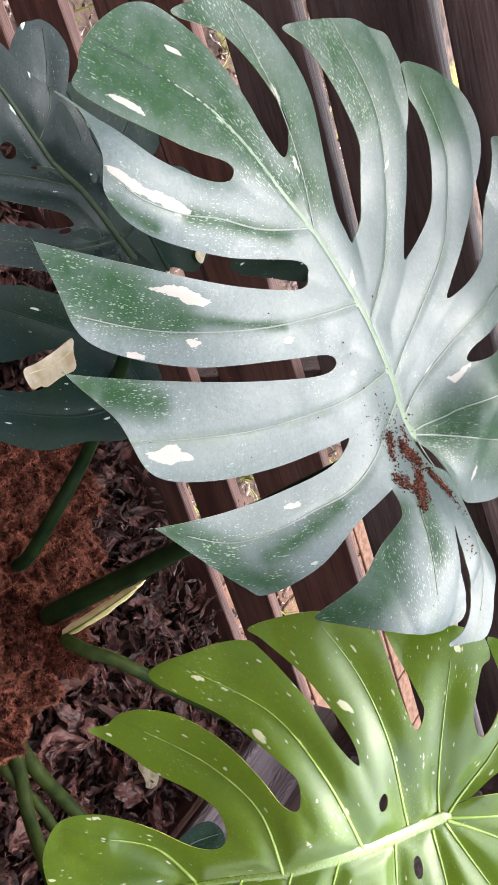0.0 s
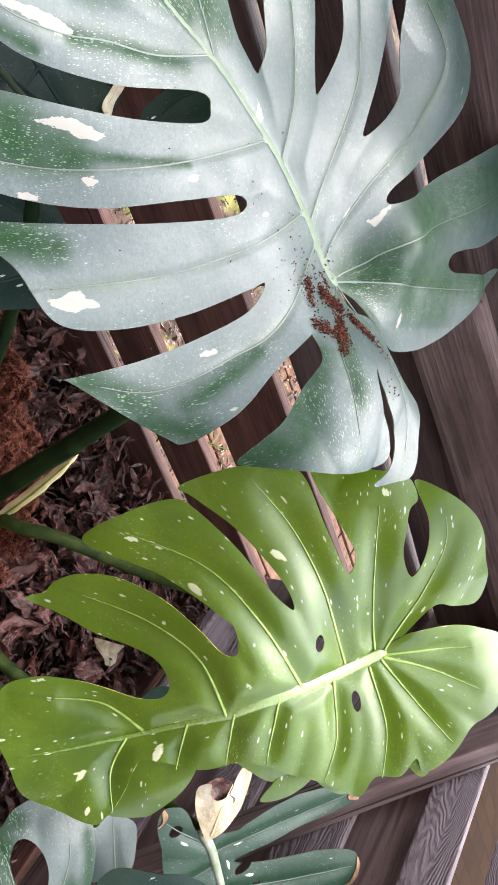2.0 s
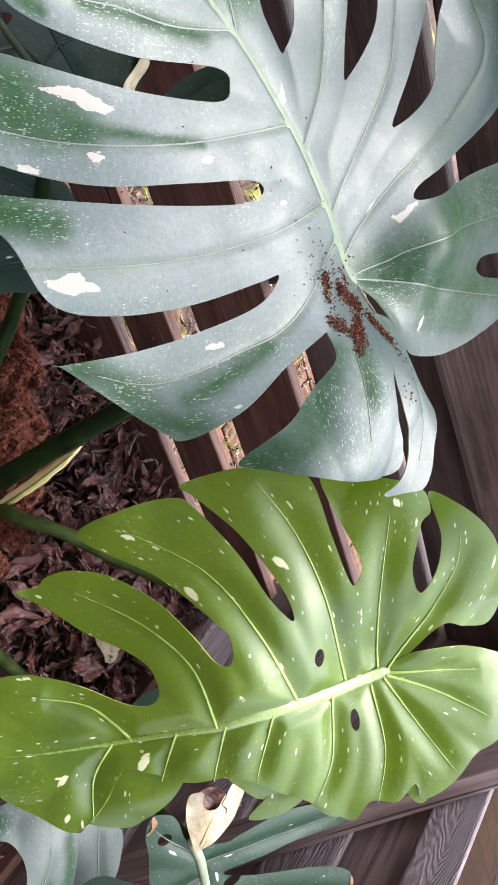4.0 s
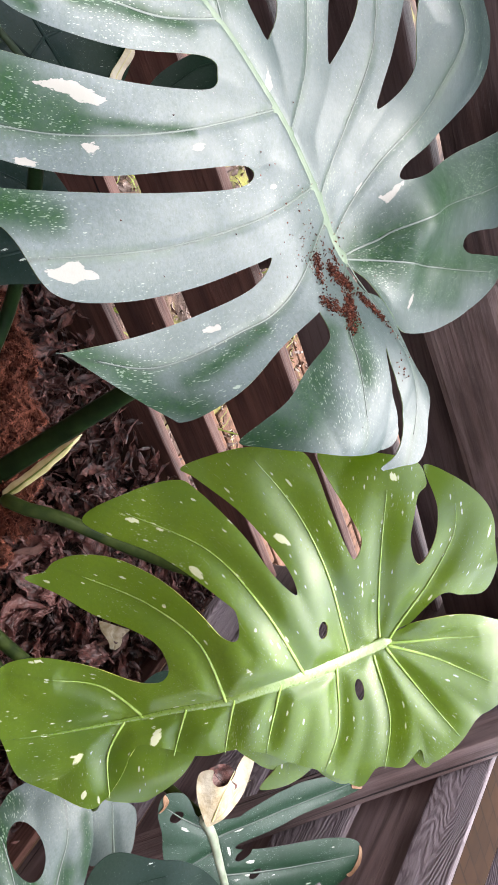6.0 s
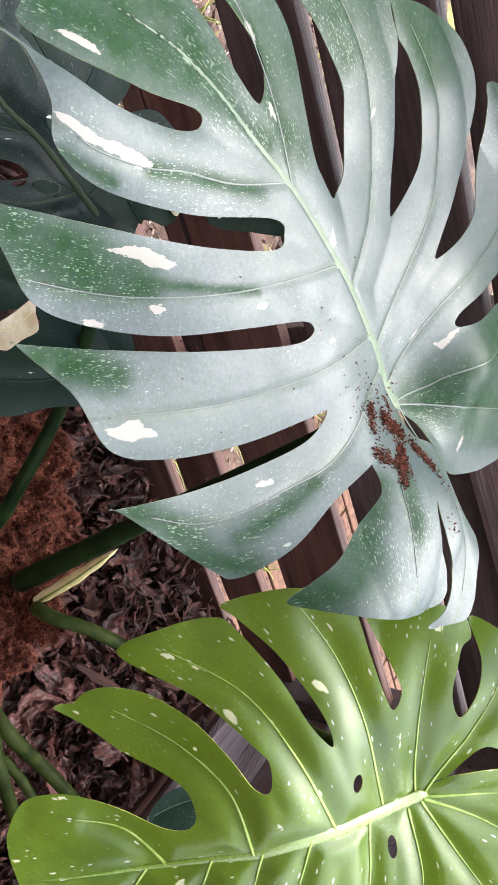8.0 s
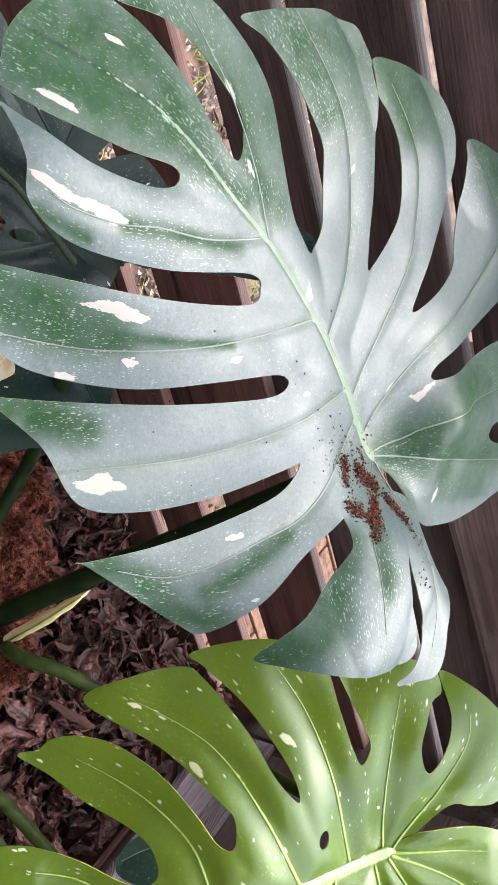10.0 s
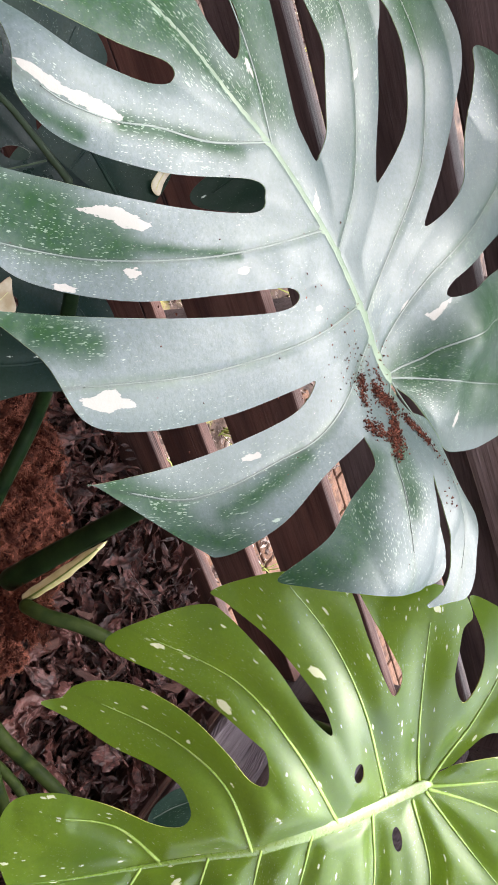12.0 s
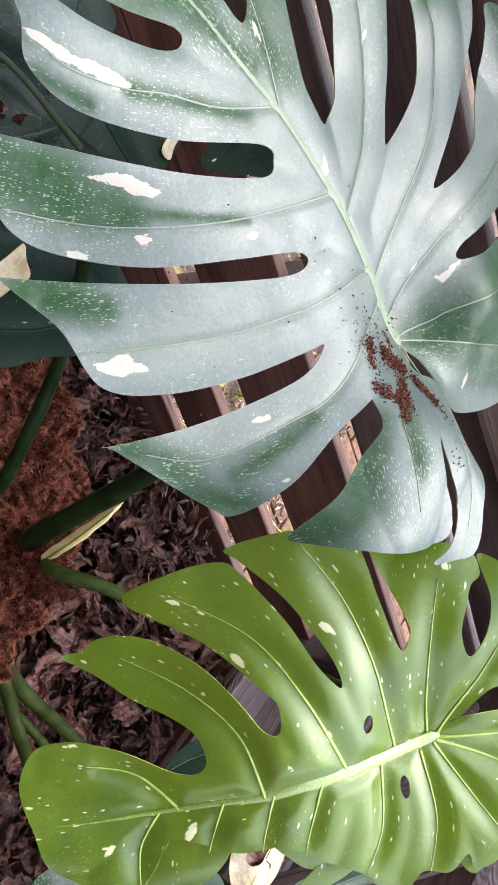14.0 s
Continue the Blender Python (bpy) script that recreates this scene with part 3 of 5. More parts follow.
    ob.parent = plant
    ob["label"] = label
    for w, line in enumerate(lines):
        q = np.array([(p.x, p.y) for p in line])
        hq, _, _ = lift(q)
        r0, r1 = rib_size if w == 0 else vein_size
        bm = bmesh.new()
        tube(bm, [site(a, b, h + r0 * ((proud if w else min(proud, 0.45)) - 0.5) * 0.6) for (a, b), h in zip(q, hq)], r0, r1, 10, rib_flat if w == 0 else 0.7, 0.0, 0.8)
        part("midrib" if w == 0 else "vein", bm, mats[1] if w == 0 else mats[2], ob)
    return ob


def stalk(plant, points, r0, r1, material, label, name="petiole", bulge=0.0):
    bm = bmesh.new()
    tube(bm, [p - plant.location for p in smooth_line(points, 0.012)], r0, r1, 14, 1.0, bulge)
    return part(name, bm, material, plant, label)


plant = new("monstera_plant")
plant.location = (0.16, 0.70, 0.30)
tagged(plant, "variegated split-leaf monstera growing from coir", "plant")

# the large silvery leaf
def swell(u, v, a, b, size):
    return math.exp(-((u - a) ** 2 + (v - b) ** 2) / size ** 2)


BIG_WAVES = ((-0.04, -0.08, 0.0242), (0.36, 0.16, 0.0145), (0.24, 0.2, -0.0125), (0.16, -0.12, -0.0092), (0.04, 0.24, 0.0113), (0.08, 0.08, 0.0077), (0.04, -0.12, 0.0079), (0.32, 0.12, 0.012), (0.16, -0.2, -0.0085), (0.12, -0.04, -0.0054), (0.28, 0.24, -0.0104), (0.2, -0.08, -0.0074), (0.36, 0.08, -0.0067))


def big_bend(u, v):
    """The silvery leaf's bend: a shallow arch whose basal lobe stands up beside the petiole."""
    waves = sum(h * swell(u, v, a, b, 0.06) for a, b, h in BIG_WAVES)
    k = clamp01((v - 0.01) / 0.04)
    hook = 0.2 * k * max(0.0, -0.055 - u)
    u += (max(u, -0.075) - u) * k
    w = hook + 0.0158 + 0.0175 * u + 0.043 * v - 0.1668 * u * u + 0.0252 * u * v - 0.4237 * max(v, 0) ** 2 + 0.04 * min(v, 0) ** 2
    return w + waves + 0.078 * swell(u, v, -0.02, 0.20, 0.065) + 0.045 * swell(u, v, -0.08, 0.15, 0.065) + 0.014 * swell(u, v, 0.0, 0.11, 0.045) + 0.008 * swell(u, v, -0.02, -0.075, 0.035) - 0.012 * swell(u, v, -0.072, -0.078, 0.03) + 0.0563 * swell(u, v, -0.06, 0.07, 0.065) - 0.0199 * swell(u, v, 0, 0, 0.065)


def lime_bend(u, v):
    """The young leaf's bend; its lower half rolls under."""
    w = 0.0379 - 0.1321 * u - 0.0926 * v + 0.1016 * u * u - 0.0034 * u * v - 1.4 * max(v, 0) ** 2 - 0.0451 * min(v, 0) ** 2
    w -= 2.2 * max(0.0, 0.02 - u) ** 2 * clamp01((v + 0.04) / 0.06)
    return w - 0.0454 * swell(max(u, 0.0), v, 0, 0, 0.08) + 0.0358 * swell(u, v, 0.12, -0.06, 0.08) - 0.0327 * swell(u, v, 0.28, -0.17, 0.08)


big = Outline()
big.lobe((407.8, 135.3), (398.9, 146.2), (372.7, 131.4), (334.2, 96.7), (306.6, 67.6))
big.lobe((296.9, 73.3), (307.8, 96), (339.2, 128), (373.8, 145.3), (400, 156), (403, 158.5), (399.2, 157), (385.3, 153.6), (361.4, 161.9), (339.8, 173.7), (304.8, 160.4), (257.9, 112.1), (216.1, 51.2))
big.lobe((201, 48), (199.1, 64.2), (232.1, 110.2), (273.9, 155.9), (315.2, 197.5), (339, 220.9), (342, 221.5), (338.6, 221.6), (301.1, 224.7), (271.8, 224.8), (243.7, 209), (206, 171.8), (170.1, 116.2), (140.5, 69.2))
big.lobe((129.3, 68.2), (136.8, 92.5), (178.9, 153.6), (221.1, 206.4), (257, 246.6), (260, 248.5), (256.6, 247.6), (217.3, 240.9), (171.1, 246.2), (137.1, 216.1), (105.9, 165.9), (83.3, 112.5))
big.lobe((75.1, 94.5), (71.6, 123.6), (88.8, 173.7), (110.3, 220), (137.4, 265.8), (140.5, 270), (136.8, 267), (102, 257.2), (59.4, 245.9), (47.5, 239.4), (41.7, 209.8), (32.3, 147.5), (22.6, 99))
big.lobe((19.6, 95), (9.3, 106.3), (9.1, 125.3), (14.9, 172.7), (20.8, 208), (19.3, 229.1), (6.5, 220.5), (-13.3, 203.5), (-40.7, 181.1), (-76.1, 146.4), (-79.6, 123.3), (-58.1, 107.9), (-41.1, 91.2))
big.lobe((-35.2, 72.8), (-42.9, 83.3), (-56.9, 95.8), (-73.7, 106.7), (-84, 120.1), (-89.5, 137.6), (-87.9, 155.4), (-90.7, 155.3), (-101, 140.7), (-114.3, 123.4), (-112.7, 106.8), (-102.3, 84.7), (-101.5, 57.8), (-101, 38), (-99, 13), (-77.5, 5.3), (-59.5, 9.1), (-43.1, 6.3), (-32.5, 11.5), (-22.5, 18.5), (-11, 18.1))
big.lobe((0.4, 11.6), (-10.9, 6.3), (-23.8, 2.4), (-41.9, 4.1), (-59.3, 6.4), (-78, 1.4), (-103.9, -15.4), (-134.6, -47.8), (-155, -77), (-181, -128), (-196, -185), (-201, -232), (-205, -262), (-196, -252), (-181, -225), (-150, -189), (-126, -162))
big.lobe((-111, -156), (-112, -175), (-127, -202), (-152, -240), (-171, -292), (-172, -342), (-150, -372), (-118, -374), (-90, -352), (-66, -293), (-50, -250), (-33, -207), (-3, -127))
big.lobe((19.6, -83.1), (27, -97.5), (12.4, -157), (-2.6, -232.4), (-1.8, -287.6), (15, -318), (43, -329), (104, -326), (132, -303), (157.1, -274.4), (142.4, -259.5), (118.8, -237.4), (98.2, -210.9), (76.4, -185.4), (73, -147.7))
big.lobe((80, -100.7), (89.7, -115.9), (103.9, -160.2), (120.3, -203.6), (138.8, -234.4), (159, -253.9), (179.8, -260.8), (209.4, -254.5), (239.6, -231.7), (264, -197.3), (276, -172), (252.5, -163.1), (230.8, -169.5), (201.8, -174.3), (174.3, -167.7), (152.2, -148.3), (140.2, -115.6))
big.lobe((135.9, -80.2), (151.7, -93.8), (181.3, -125.6), (215.1, -145.5), (246.3, -160.7), (282.9, -172.3), (302, -172.7), (315, -156.7), (333, -129), (357, -58), (338, -67), (306, -76.3), (278.7, -80.3), (250.7, -81.9), (232.4, -74.1), (198.2, -49.4))
big.lobe((190, -19.6), (204.6, -15.4), (229.2, -17.3), (257.5, -28.6), (282.8, -40.7), (306, -49.2), (329, -48.8), (352, -43), (373, -34), (389, -21.2), (400, -1.5), (406, 38.6), (377.9, 10.7), (348.9, -1.9), (318, -9), (298, -6.2))
big.lobe((283, 14), (306, 19.8), (336.8, 19.9), (363.8, 23.9), (387, 31), (406, 42.2), (418.1, 53.7), (424.1, 73.1), (423, 101.5), (416.8, 123.4))
big_ribs = [mm((5.4, 9.6), (54.2, 7.5), (97.5, 8.3), (140.7, 8.9), (183.4, 13.7), (224.9, 20.8), (266.1, 32.4), (317, 45), (354.9, 61.9), (410.9, 107.3)),
            mm((227, 21), (253, 67), (282, 102), (301, 130), (323, 152), (338, 161)), mm((149.9, 10.1), (192.9, 104.8), (238.4, 173.9), (287, 223)),
            mm((79.2, 6.2), (105.5, 87.6), (141, 164), (188.7, 233.8)), mm((46.4, 6.7), (45, 110.7), (59.9, 162.8), (85.5, 224.8), (118.1, 253.7)),
            mm((224.8, 19.6), (275.9, -0.2), (330.9, -10.3), (389, -8.4)), mm((126.7, 7.8), (153.5, -53.1), (191.7, -94.6), (256.1, -115.6), (335, -107)),
            mm((66.5, 4.6), (90.9, -60.4), (122.4, -145.8), (174, -196.3), (250.7, -183.6)), mm((24.1, 6.4), (46.1, -80), (38, -190.5), (55.2, -274.6), (121.4, -276.4)),
            mm((6.2, 7.2), (-7.2, -30.1), (-11.1, -53.5), (-31.2, -103), (-99.8, -234.7), (-132, -320)), mm((4.2, 8.2), (-27.2, -28.1), (-97.8, -103.5), (-175, -190)),
            mm((0.2, 10.2), (-3.4, 47.6), (-3.7, 87.6), (-14.5, 107.9), (-25.6, 126.6), (-35.8, 146.9)), mm((-0.2, 7), (-29.6, 18.3), (-51.5, 38.4), (-76.2, 66), (-94.7, 111.2))]
# stretches painted green and dull where the blade should show no sky sheen
big_sheenless = [(418, 109, 364, 63, 38), (394, 116, 321, 36, 21), (397, 21, 309, -6, 20), (340, -92, 268, -95, 22), (252, -183, 203, -196, 19), (325, 219, 277, 184, 22), (277, 197, 235, 161, 10), (246, 243, 218, 219, 15), (296, 210, 249, 167, 18), (246, 169, 185, 94, 4), (298, 127, 237, 50, 7), (335, 173, 305, 154, 5), (306, 51, 260, 22, 11), (291, 7, 240, 0, 15), (241, 236, 206, 212, 14), (128, 258, 88, 242, 14), (77, 252, 50, 228, 11), (66, 218, 47, 142, 7), (16, 224, 5, 172, 21), (3, 155, 10, 101, 12), (-5, 74, -25, 116, 10), (-6, -14, -30, -130, 30, 0.8), (-30, -130, -110, -300, 42, 0.7), (-16, -18, -180, -215, 24, 0.85), (-70, -45, -150, -120, 22, 0.65), (345, -75, 300, -150, 34, 0.7), (300, -110, 250, -135, 26, 0.55), (272, -180, 225, -238, 24, 0.75), (230, -195, 182, -235, 22, 0.5), (158, -285, 104, -292, 20, 0.75), (415, 110, 385, 45, 34, 0.7), (390, 60, 315, 44, 20, 0.55), (389, -20, 290, -25, 30, 0.65), (290, -25, 240, -10, 16, 0.4), (380, 95, 330, 70, 34, 0.5), (385, 130, 320, 88, 20, 0.5)]
big_spots = [(375.5, 121.2, 15, 2.6, 38), (213.8, -107.6, 7, 2, -60), (-83.4, -37.4, 8, 3.2, -50), (385.9, 57.5, 8, 2, 40), (113.3, 56.5, 5, 2, 60)]
# cream patches with torn edges, in millimetres along and across the midrib
big_pools = [((354.6, 164.9), (349, 158.6), (331.6, 149.6), (312.8, 132.4), (300.6, 123.6), (297.5, 127), (304.6, 135.8), (321.7, 148.6), (335.3, 158.8), (345, 163), (351.7, 165.7)),
             ((273.5, 172.8), (267.9, 162.7), (265.2, 156.3), (257.3, 148.5), (246.1, 142.2), (237.2, 135.5), (237.7, 144.5), (247.5, 152), (259.4, 161.7)),
             ((225.8, 166.9), (224.2, 161.5), (219.4, 158.8), (216.4, 160), (218.9, 165.3), (222.8, 167.9)), ((245.8, 207.9), (241.8, 202), (235, 196.4), (233, 196.6), (235.8, 201.2), (240.7, 206.1)),
             ((185.2, 241.3), (180.3, 232.3), (179.2, 226.2), (175.2, 219.2), (168.6, 218.7), (160.1, 214.1), (158.2, 216.2), (163.1, 223.1), (167, 232.1), (174.7, 237.8), (181.4, 240.5)),
             ((81.8, 180.6), (73.5, 167.4), (69.2, 169.2), (74.6, 176.5), (78.8, 181.7)), ((22.2, -54.2), (20, -62.6), (20.8, -72.9), (18.1, -83.5), (15.9, -80.5), (15.3, -71.1), (13.4, -62.7), (13.2, -57.4), (18.4, -56.5)),
             ((179.7, -1.6), (169.6, 1.4), (162.7, 5.6), (163.1, 11.3), (170, 9.1)), ((282.9, 4.8), (275.9, 3.8), (263.9, 5.8), (267.9, 7.8), (275, 9)),
             ((180.1, 102.2), (177.2, 94.3), (173.3, 90.5), (171.3, 96.5), (175.2, 103.3))]
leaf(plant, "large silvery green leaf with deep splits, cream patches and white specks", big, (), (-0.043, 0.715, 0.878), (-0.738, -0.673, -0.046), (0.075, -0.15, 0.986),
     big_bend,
     big_ribs, (SILVER, RIB_SILVER, VEIN_SILVER, EDGE_SILVER), 0.0026, big_spots, rib_size=(0.0084, 0.0008), vein_size=(0.0010, 0.0004), proud=0.6, drape=5.0, groove=0.0016, width=0.0034, ripple=0.0012, sheenless=big_sheenless, rib_flat=0.2, pools=big_pools)

# the younger yellow-green leaf
lime = Outline()
lime.lobe((204, -49.2), (198, -58), (201, -79.2), (218, -98.2), (248, -121.2), (271.8, -147), (298, -172), (279.8, -172), (266.8, -178), (245, -177), (216, -165), (191, -144), (173, -122.2), (157, -94), (146, -70.2))
lime.lobe((134, -64.1), (128, -84.1), (135, -99.1), (173, -151), (230, -204), (181, -215), (140, -212), (124, -197), (100, -148), (86, -104))
lime.lobe((72, -81), (73, -109), (94, -164), (121, -206), (130, -221), (79, -220), (41.1, -207), (21, -192), (18, -144), (15.1, -108.1))
lime.lobe((10, -91), (-0.9, -105.1), (2, -127), (13.1, -189), (-5.9, -189), (-42.9, -173), (-69.1, -156), (-71.3, -134.9), (-61.3, -127.9), (-53.6, -112.7), (-43.9, -88.4))
lime.lobe((-47.9, -64.6), (-64.4, -80.5), (-74.2, -110.4), (-74.1, -150.9), (-94.5, -134.8), (-114.2, -109), (-122.9, -85.6), (-123, -57.6), (-122.1, -26.5), (-110.8, -11.9), (-86.3, -18.4), (-65.3, -27.3), (-28.9, -8.8))
lime.lobe((-7.2, -5.6), (-37, -8.7), (-79.9, 0.3), (-113.4, 18), (-140.7, 42.5), (-125, 72.1), (-98.9, 87.9), (-78.8, 93.7), (-57.9, 96.1), (-35.1, 108.5), (-8.3, 117.7))
lime.lobe((1.9, 116.1), (3.9, 100.2), (24.2, 109.6), (47.2, 101.6), (67, 114), (82, 101), (102, 80.6), (120, 66.8), (142, 46))
lime.lobe((164, 34), (190, 30), (206, 23.8), (226, 10), (244, 1), (255, 6.9), (264.8, 17.8), (276.9, 28.9), (289.9, 36.9), (305.9, 39.9), (333, 14), (353.8, -8.2), (356, -40), (359.8, -71.2))
lime.lobe((356.9, -86.1), (343.8, -102.2), (328, -106), (304, -101), (280.8, -89.2), (259, -75.2), (233, -56), (215, -48))
lime_ribs = [mm((-1.1, 3.1), (36, 1), (80, -5.1), (124, -12), (160, -12), (195, -16.2), (236, -20), (275.9, -26.1), (320, -35), (346.8, -42.2)),
             mm((160, -13.1), (166, -69.1), (197, -114.2), (247, -157)),
             mm((86, -8), (105, -83), (133, -144), (188, -196)),
             mm((36.2, -0.2), (37, -81), (46.2, -149), (68, -205)),
             mm((3, 1), (-14.1, -77), (-35, -141)),
             mm((-5.1, 0.3), (-52.5, -38.9), (-83.6, -78.7), (-90.6, -109.2)),
             mm((234, -21.1), (260, -57.2), (300, -79)),
             mm((196, -15.1), (219, 19.9)),
             mm((153, -11), (176, 33.8)),
             mm((110, -9.2), (141, 45.9)),
             mm((53.2, 0.8), (69, 52.9), (95, 85)),
             mm((13.1, 7.9), (19, 64), (41.2, 104.6)),
             mm((-1.1, 6.1), (-19, 57.6), (-36.2, 102.6)),
             mm((-4.2, 4.3), (-44.4, 32.5), (-85.5, 69.9)),
             mm((251, -22), (274.9, 1.9), (285, 37)),
             mm((-4.1, 2.1), (-52.2, 16.1), (-94.9, 30))]
lime_spots = [(187.1, -190.4, 7.3, 2.3, 145), (148.5, -129.4, 8.3, 3.6, 123), (67.9, -131, 10.4, 3.24, 127), (229.1, -0.1, 8.6, 3.96, -135), (299.6, -6.7, 7.0, 2.88, -145), (305.7, 26.1, 6.0, 2.16, -133), (-43.6, -151, 5.4, 2.88, 99), (307, -99, 7.5, 1.3, -27), (117.4, -67.3, 2.1, 2.16, 100), (134.2, -33.9, 5.0, 1.87, 117), (94.8, -41.4, 4.0, 1.58, 110), (172, -84.5, 4.5, 1.44, 116), (166, 63.8, 6.2, 1.58, -158), (183.9, -108.6, 5.1, 1.3, 144), (133.7, -165.2, 3.8, 1.3, 123), (-0.1, -45.2, 3.2, 1.44, 101), (-67.1, -116.6, 3.0, 1.44, 133), (334.3, -34.5, 7.3, 1.44, 175)]
leaf(plant, "glossy young yellow-green split leaf with a cream midrib", lime, [(57.2, -40.2, 8, 5, 70), (39, 29, 10, 4.5, 80)], (0.317, 0.738, 0.906), (0.277, -0.69, -0.669), (-0.201, -0.722, 0.662),
     lime_bend, lime_ribs, (LIME, RIB_LIME, VEIN_LIME, EDGE_LIME), 0.0042, lime_spots, groove=0.0085, width=0.0135, drape=6.0, rib_size=(0.0094, 0.0006), vein_size=(0.0018, 0.0003), proud=0.75, rib_flat=0.24, drape_low=7.0, low_groove=(0.0075, 0.0105))

# its lower lobes, turned under along the rolled edge
for o, u, nrm, pts in (((0.389, 0.638, 0.839), (0.27, -0.661, -0.70), (0.179, -0.68, 0.711), ((31, -8), (0, -4), (-29, 16), (-20, 35), (4, 33), (21, 12))),
                       ((0.411, 0.653, 0.845), (0.275, -0.674, -0.685), (0.129, -0.68, 0.721), ((31, 22), (15, 7), (-9, -3), (-24, 16), (2, 27))),
                       ((0.407, 0.689, 0.88), (0.275, -0.751, -0.601), (-0.049, -0.635, 0.771), ((25, 4), (0, -4), (-24, 4), (-16, 31), (1, 38), (17, 23))),
                       ((0.409, 0.744, 0.936), (0.295, -0.597, -0.746), (-0.119, -0.797, 0.592), ((11, 2), (1, -6), (-12, 1), (-7, 20), (2, 24), (9, 15))),
                       ((0.391, 0.579, 0.764), (0.278, -0.56, -0.781), (0.023, -0.809, 0.588), ((72, 28), (48, -6), (19, -24), (-30, 2), (-24, 14), (-5, 31), (24, 45), (43, 47)))):
    flap = Outline()
    flap.lobe(*pts)
    leaf(plant, "yellow-green leaf lobe curled under", flap, (), o, u, nrm, lambda u, v: -6.0 * max(v - 0.01, 0) ** 2, [mm((0, 6), (0.4, 7))], (LIME, LIME, LIME, EDGE_LIME), 0.004, groove=0.001, rib_size=(0.0006, 0.0003), name="curled_lobe")

# older leaves in the shade
shade = Outline()
shade.lobe((204, -48), (174, -49), (146, -47), (122, -54), (104, -55), (84, -48), (66, -36), (48, -19), (30, -6), (-8, -4), (-31, -7), (-17, 23), (38, 57), (72, 81), (92, 93))
shade.lobe((109, 72), (91, 57), (68, 40), (53, 23), (52, 18), (63, 18), (85, 32), (102, 44), (120, 59))
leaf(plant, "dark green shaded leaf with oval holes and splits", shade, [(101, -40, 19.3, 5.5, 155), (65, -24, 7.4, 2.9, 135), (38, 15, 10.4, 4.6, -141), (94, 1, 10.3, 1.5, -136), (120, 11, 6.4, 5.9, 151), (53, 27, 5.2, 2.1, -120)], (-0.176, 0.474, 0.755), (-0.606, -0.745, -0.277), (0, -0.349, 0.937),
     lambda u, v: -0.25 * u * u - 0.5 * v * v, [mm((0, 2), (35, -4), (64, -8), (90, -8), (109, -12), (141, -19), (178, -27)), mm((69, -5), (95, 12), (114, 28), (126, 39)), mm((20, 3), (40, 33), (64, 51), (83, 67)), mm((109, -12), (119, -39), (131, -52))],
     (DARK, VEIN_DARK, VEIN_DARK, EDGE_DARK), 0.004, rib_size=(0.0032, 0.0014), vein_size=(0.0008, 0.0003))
behind = Outline()
behind.lobe((177, -92), (174, -104), (169, -113), (155, -116), (138, -108), (122, -84), (117, -67), (127, -48), (144, -45), (167, -65))
leaf(plant, "shade-darkened green leaf tip flecked with white behind another leaf", behind, (), (-0.176, 0.486, 0.723), (-0.606, -0.745, -0.277), (0, -0.349, 0.937),
     lambda u, v: -0.25 * u * u - 0.5 * v * v, [mm((121, -56), (142, -84), (164, -107))], (DARK, DARK, DARK), 0.004, rib_size=(0.0008, 0.0004))
low = Outline()
low.lobe((-70, -60), (-20, -98), (30, -104), (67, -95), (110, -84), (150, -52), (124, -20), (96, -8), (60, -38))
low.lobe((40, -46), (30, -36), (56, 4), (100, 22), (112, 48), (71, 60), (26, 53), (-10, 29), (-60, 0))
leaf(plant, "shade-darkened green lower leaf with two long lobes", low, (), (-0.06, 0.56, 0.60), (-0.366, -0.887, -0.28), (0, -0.301, 0.954),
     lambda u, v: -0.5 * u * u - 0.6 * (v + 0.02) ** 2, [mm((-60, -40), (0, -70), (120, -55)), mm((-50, -35), (10, 10), (95, 40))], (DEEP_SHADE, DEEP_SHADE, DEEP_SHADE), 0.005, rib_size=(0.0014, 0.0006))
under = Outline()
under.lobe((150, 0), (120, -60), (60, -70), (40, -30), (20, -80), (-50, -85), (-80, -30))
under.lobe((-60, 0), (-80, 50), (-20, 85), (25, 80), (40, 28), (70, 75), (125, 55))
leaf(plant, "shade-darkened green leaf hidden below the silvery one", under, (), (-0.27, 0.63, 0.60), (-0.7, -0.5, -0.2), (0.05, -0.3, 0.95),
     lambda u, v: -0.4 * u * u - 0.4 * v * v, [mm((-60, 0), (40, 0), (145, 0)), mm((0, 0), (-10, -70)), mm((60, 0), (95, -55)), mm((0, 0), (-20, 70)), mm((60, 0), (100, 55))], (DEEP_SHADE, DEEP_SHADE, DEEP_SHADE), 0.007, rib_size=(0.003, 0.001))

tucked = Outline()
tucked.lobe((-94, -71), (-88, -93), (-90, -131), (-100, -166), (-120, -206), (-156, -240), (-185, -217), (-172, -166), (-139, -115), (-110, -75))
leaf(plant, "shade-darkened green leaf lobe tucked below the silvery leaf", tucked, (), (-0.27, 0.63, 0.60), (-0.7, -0.5, -0.2), (0.05, -0.3, 0.95),
     lambda u, v: 0.0, [mm((-161, -236), (-112, -159), (-105, -97))], (DEEP_SHADE, DEEP_SHADE, DEEP_SHADE), 0.006, rib_size=(0.0025, 0.001))
strip = Outline()
strip.lobe((-76, -40), (-64, -36), (-56, -55), (-47, -76), (-57, -79), (-66, -58))
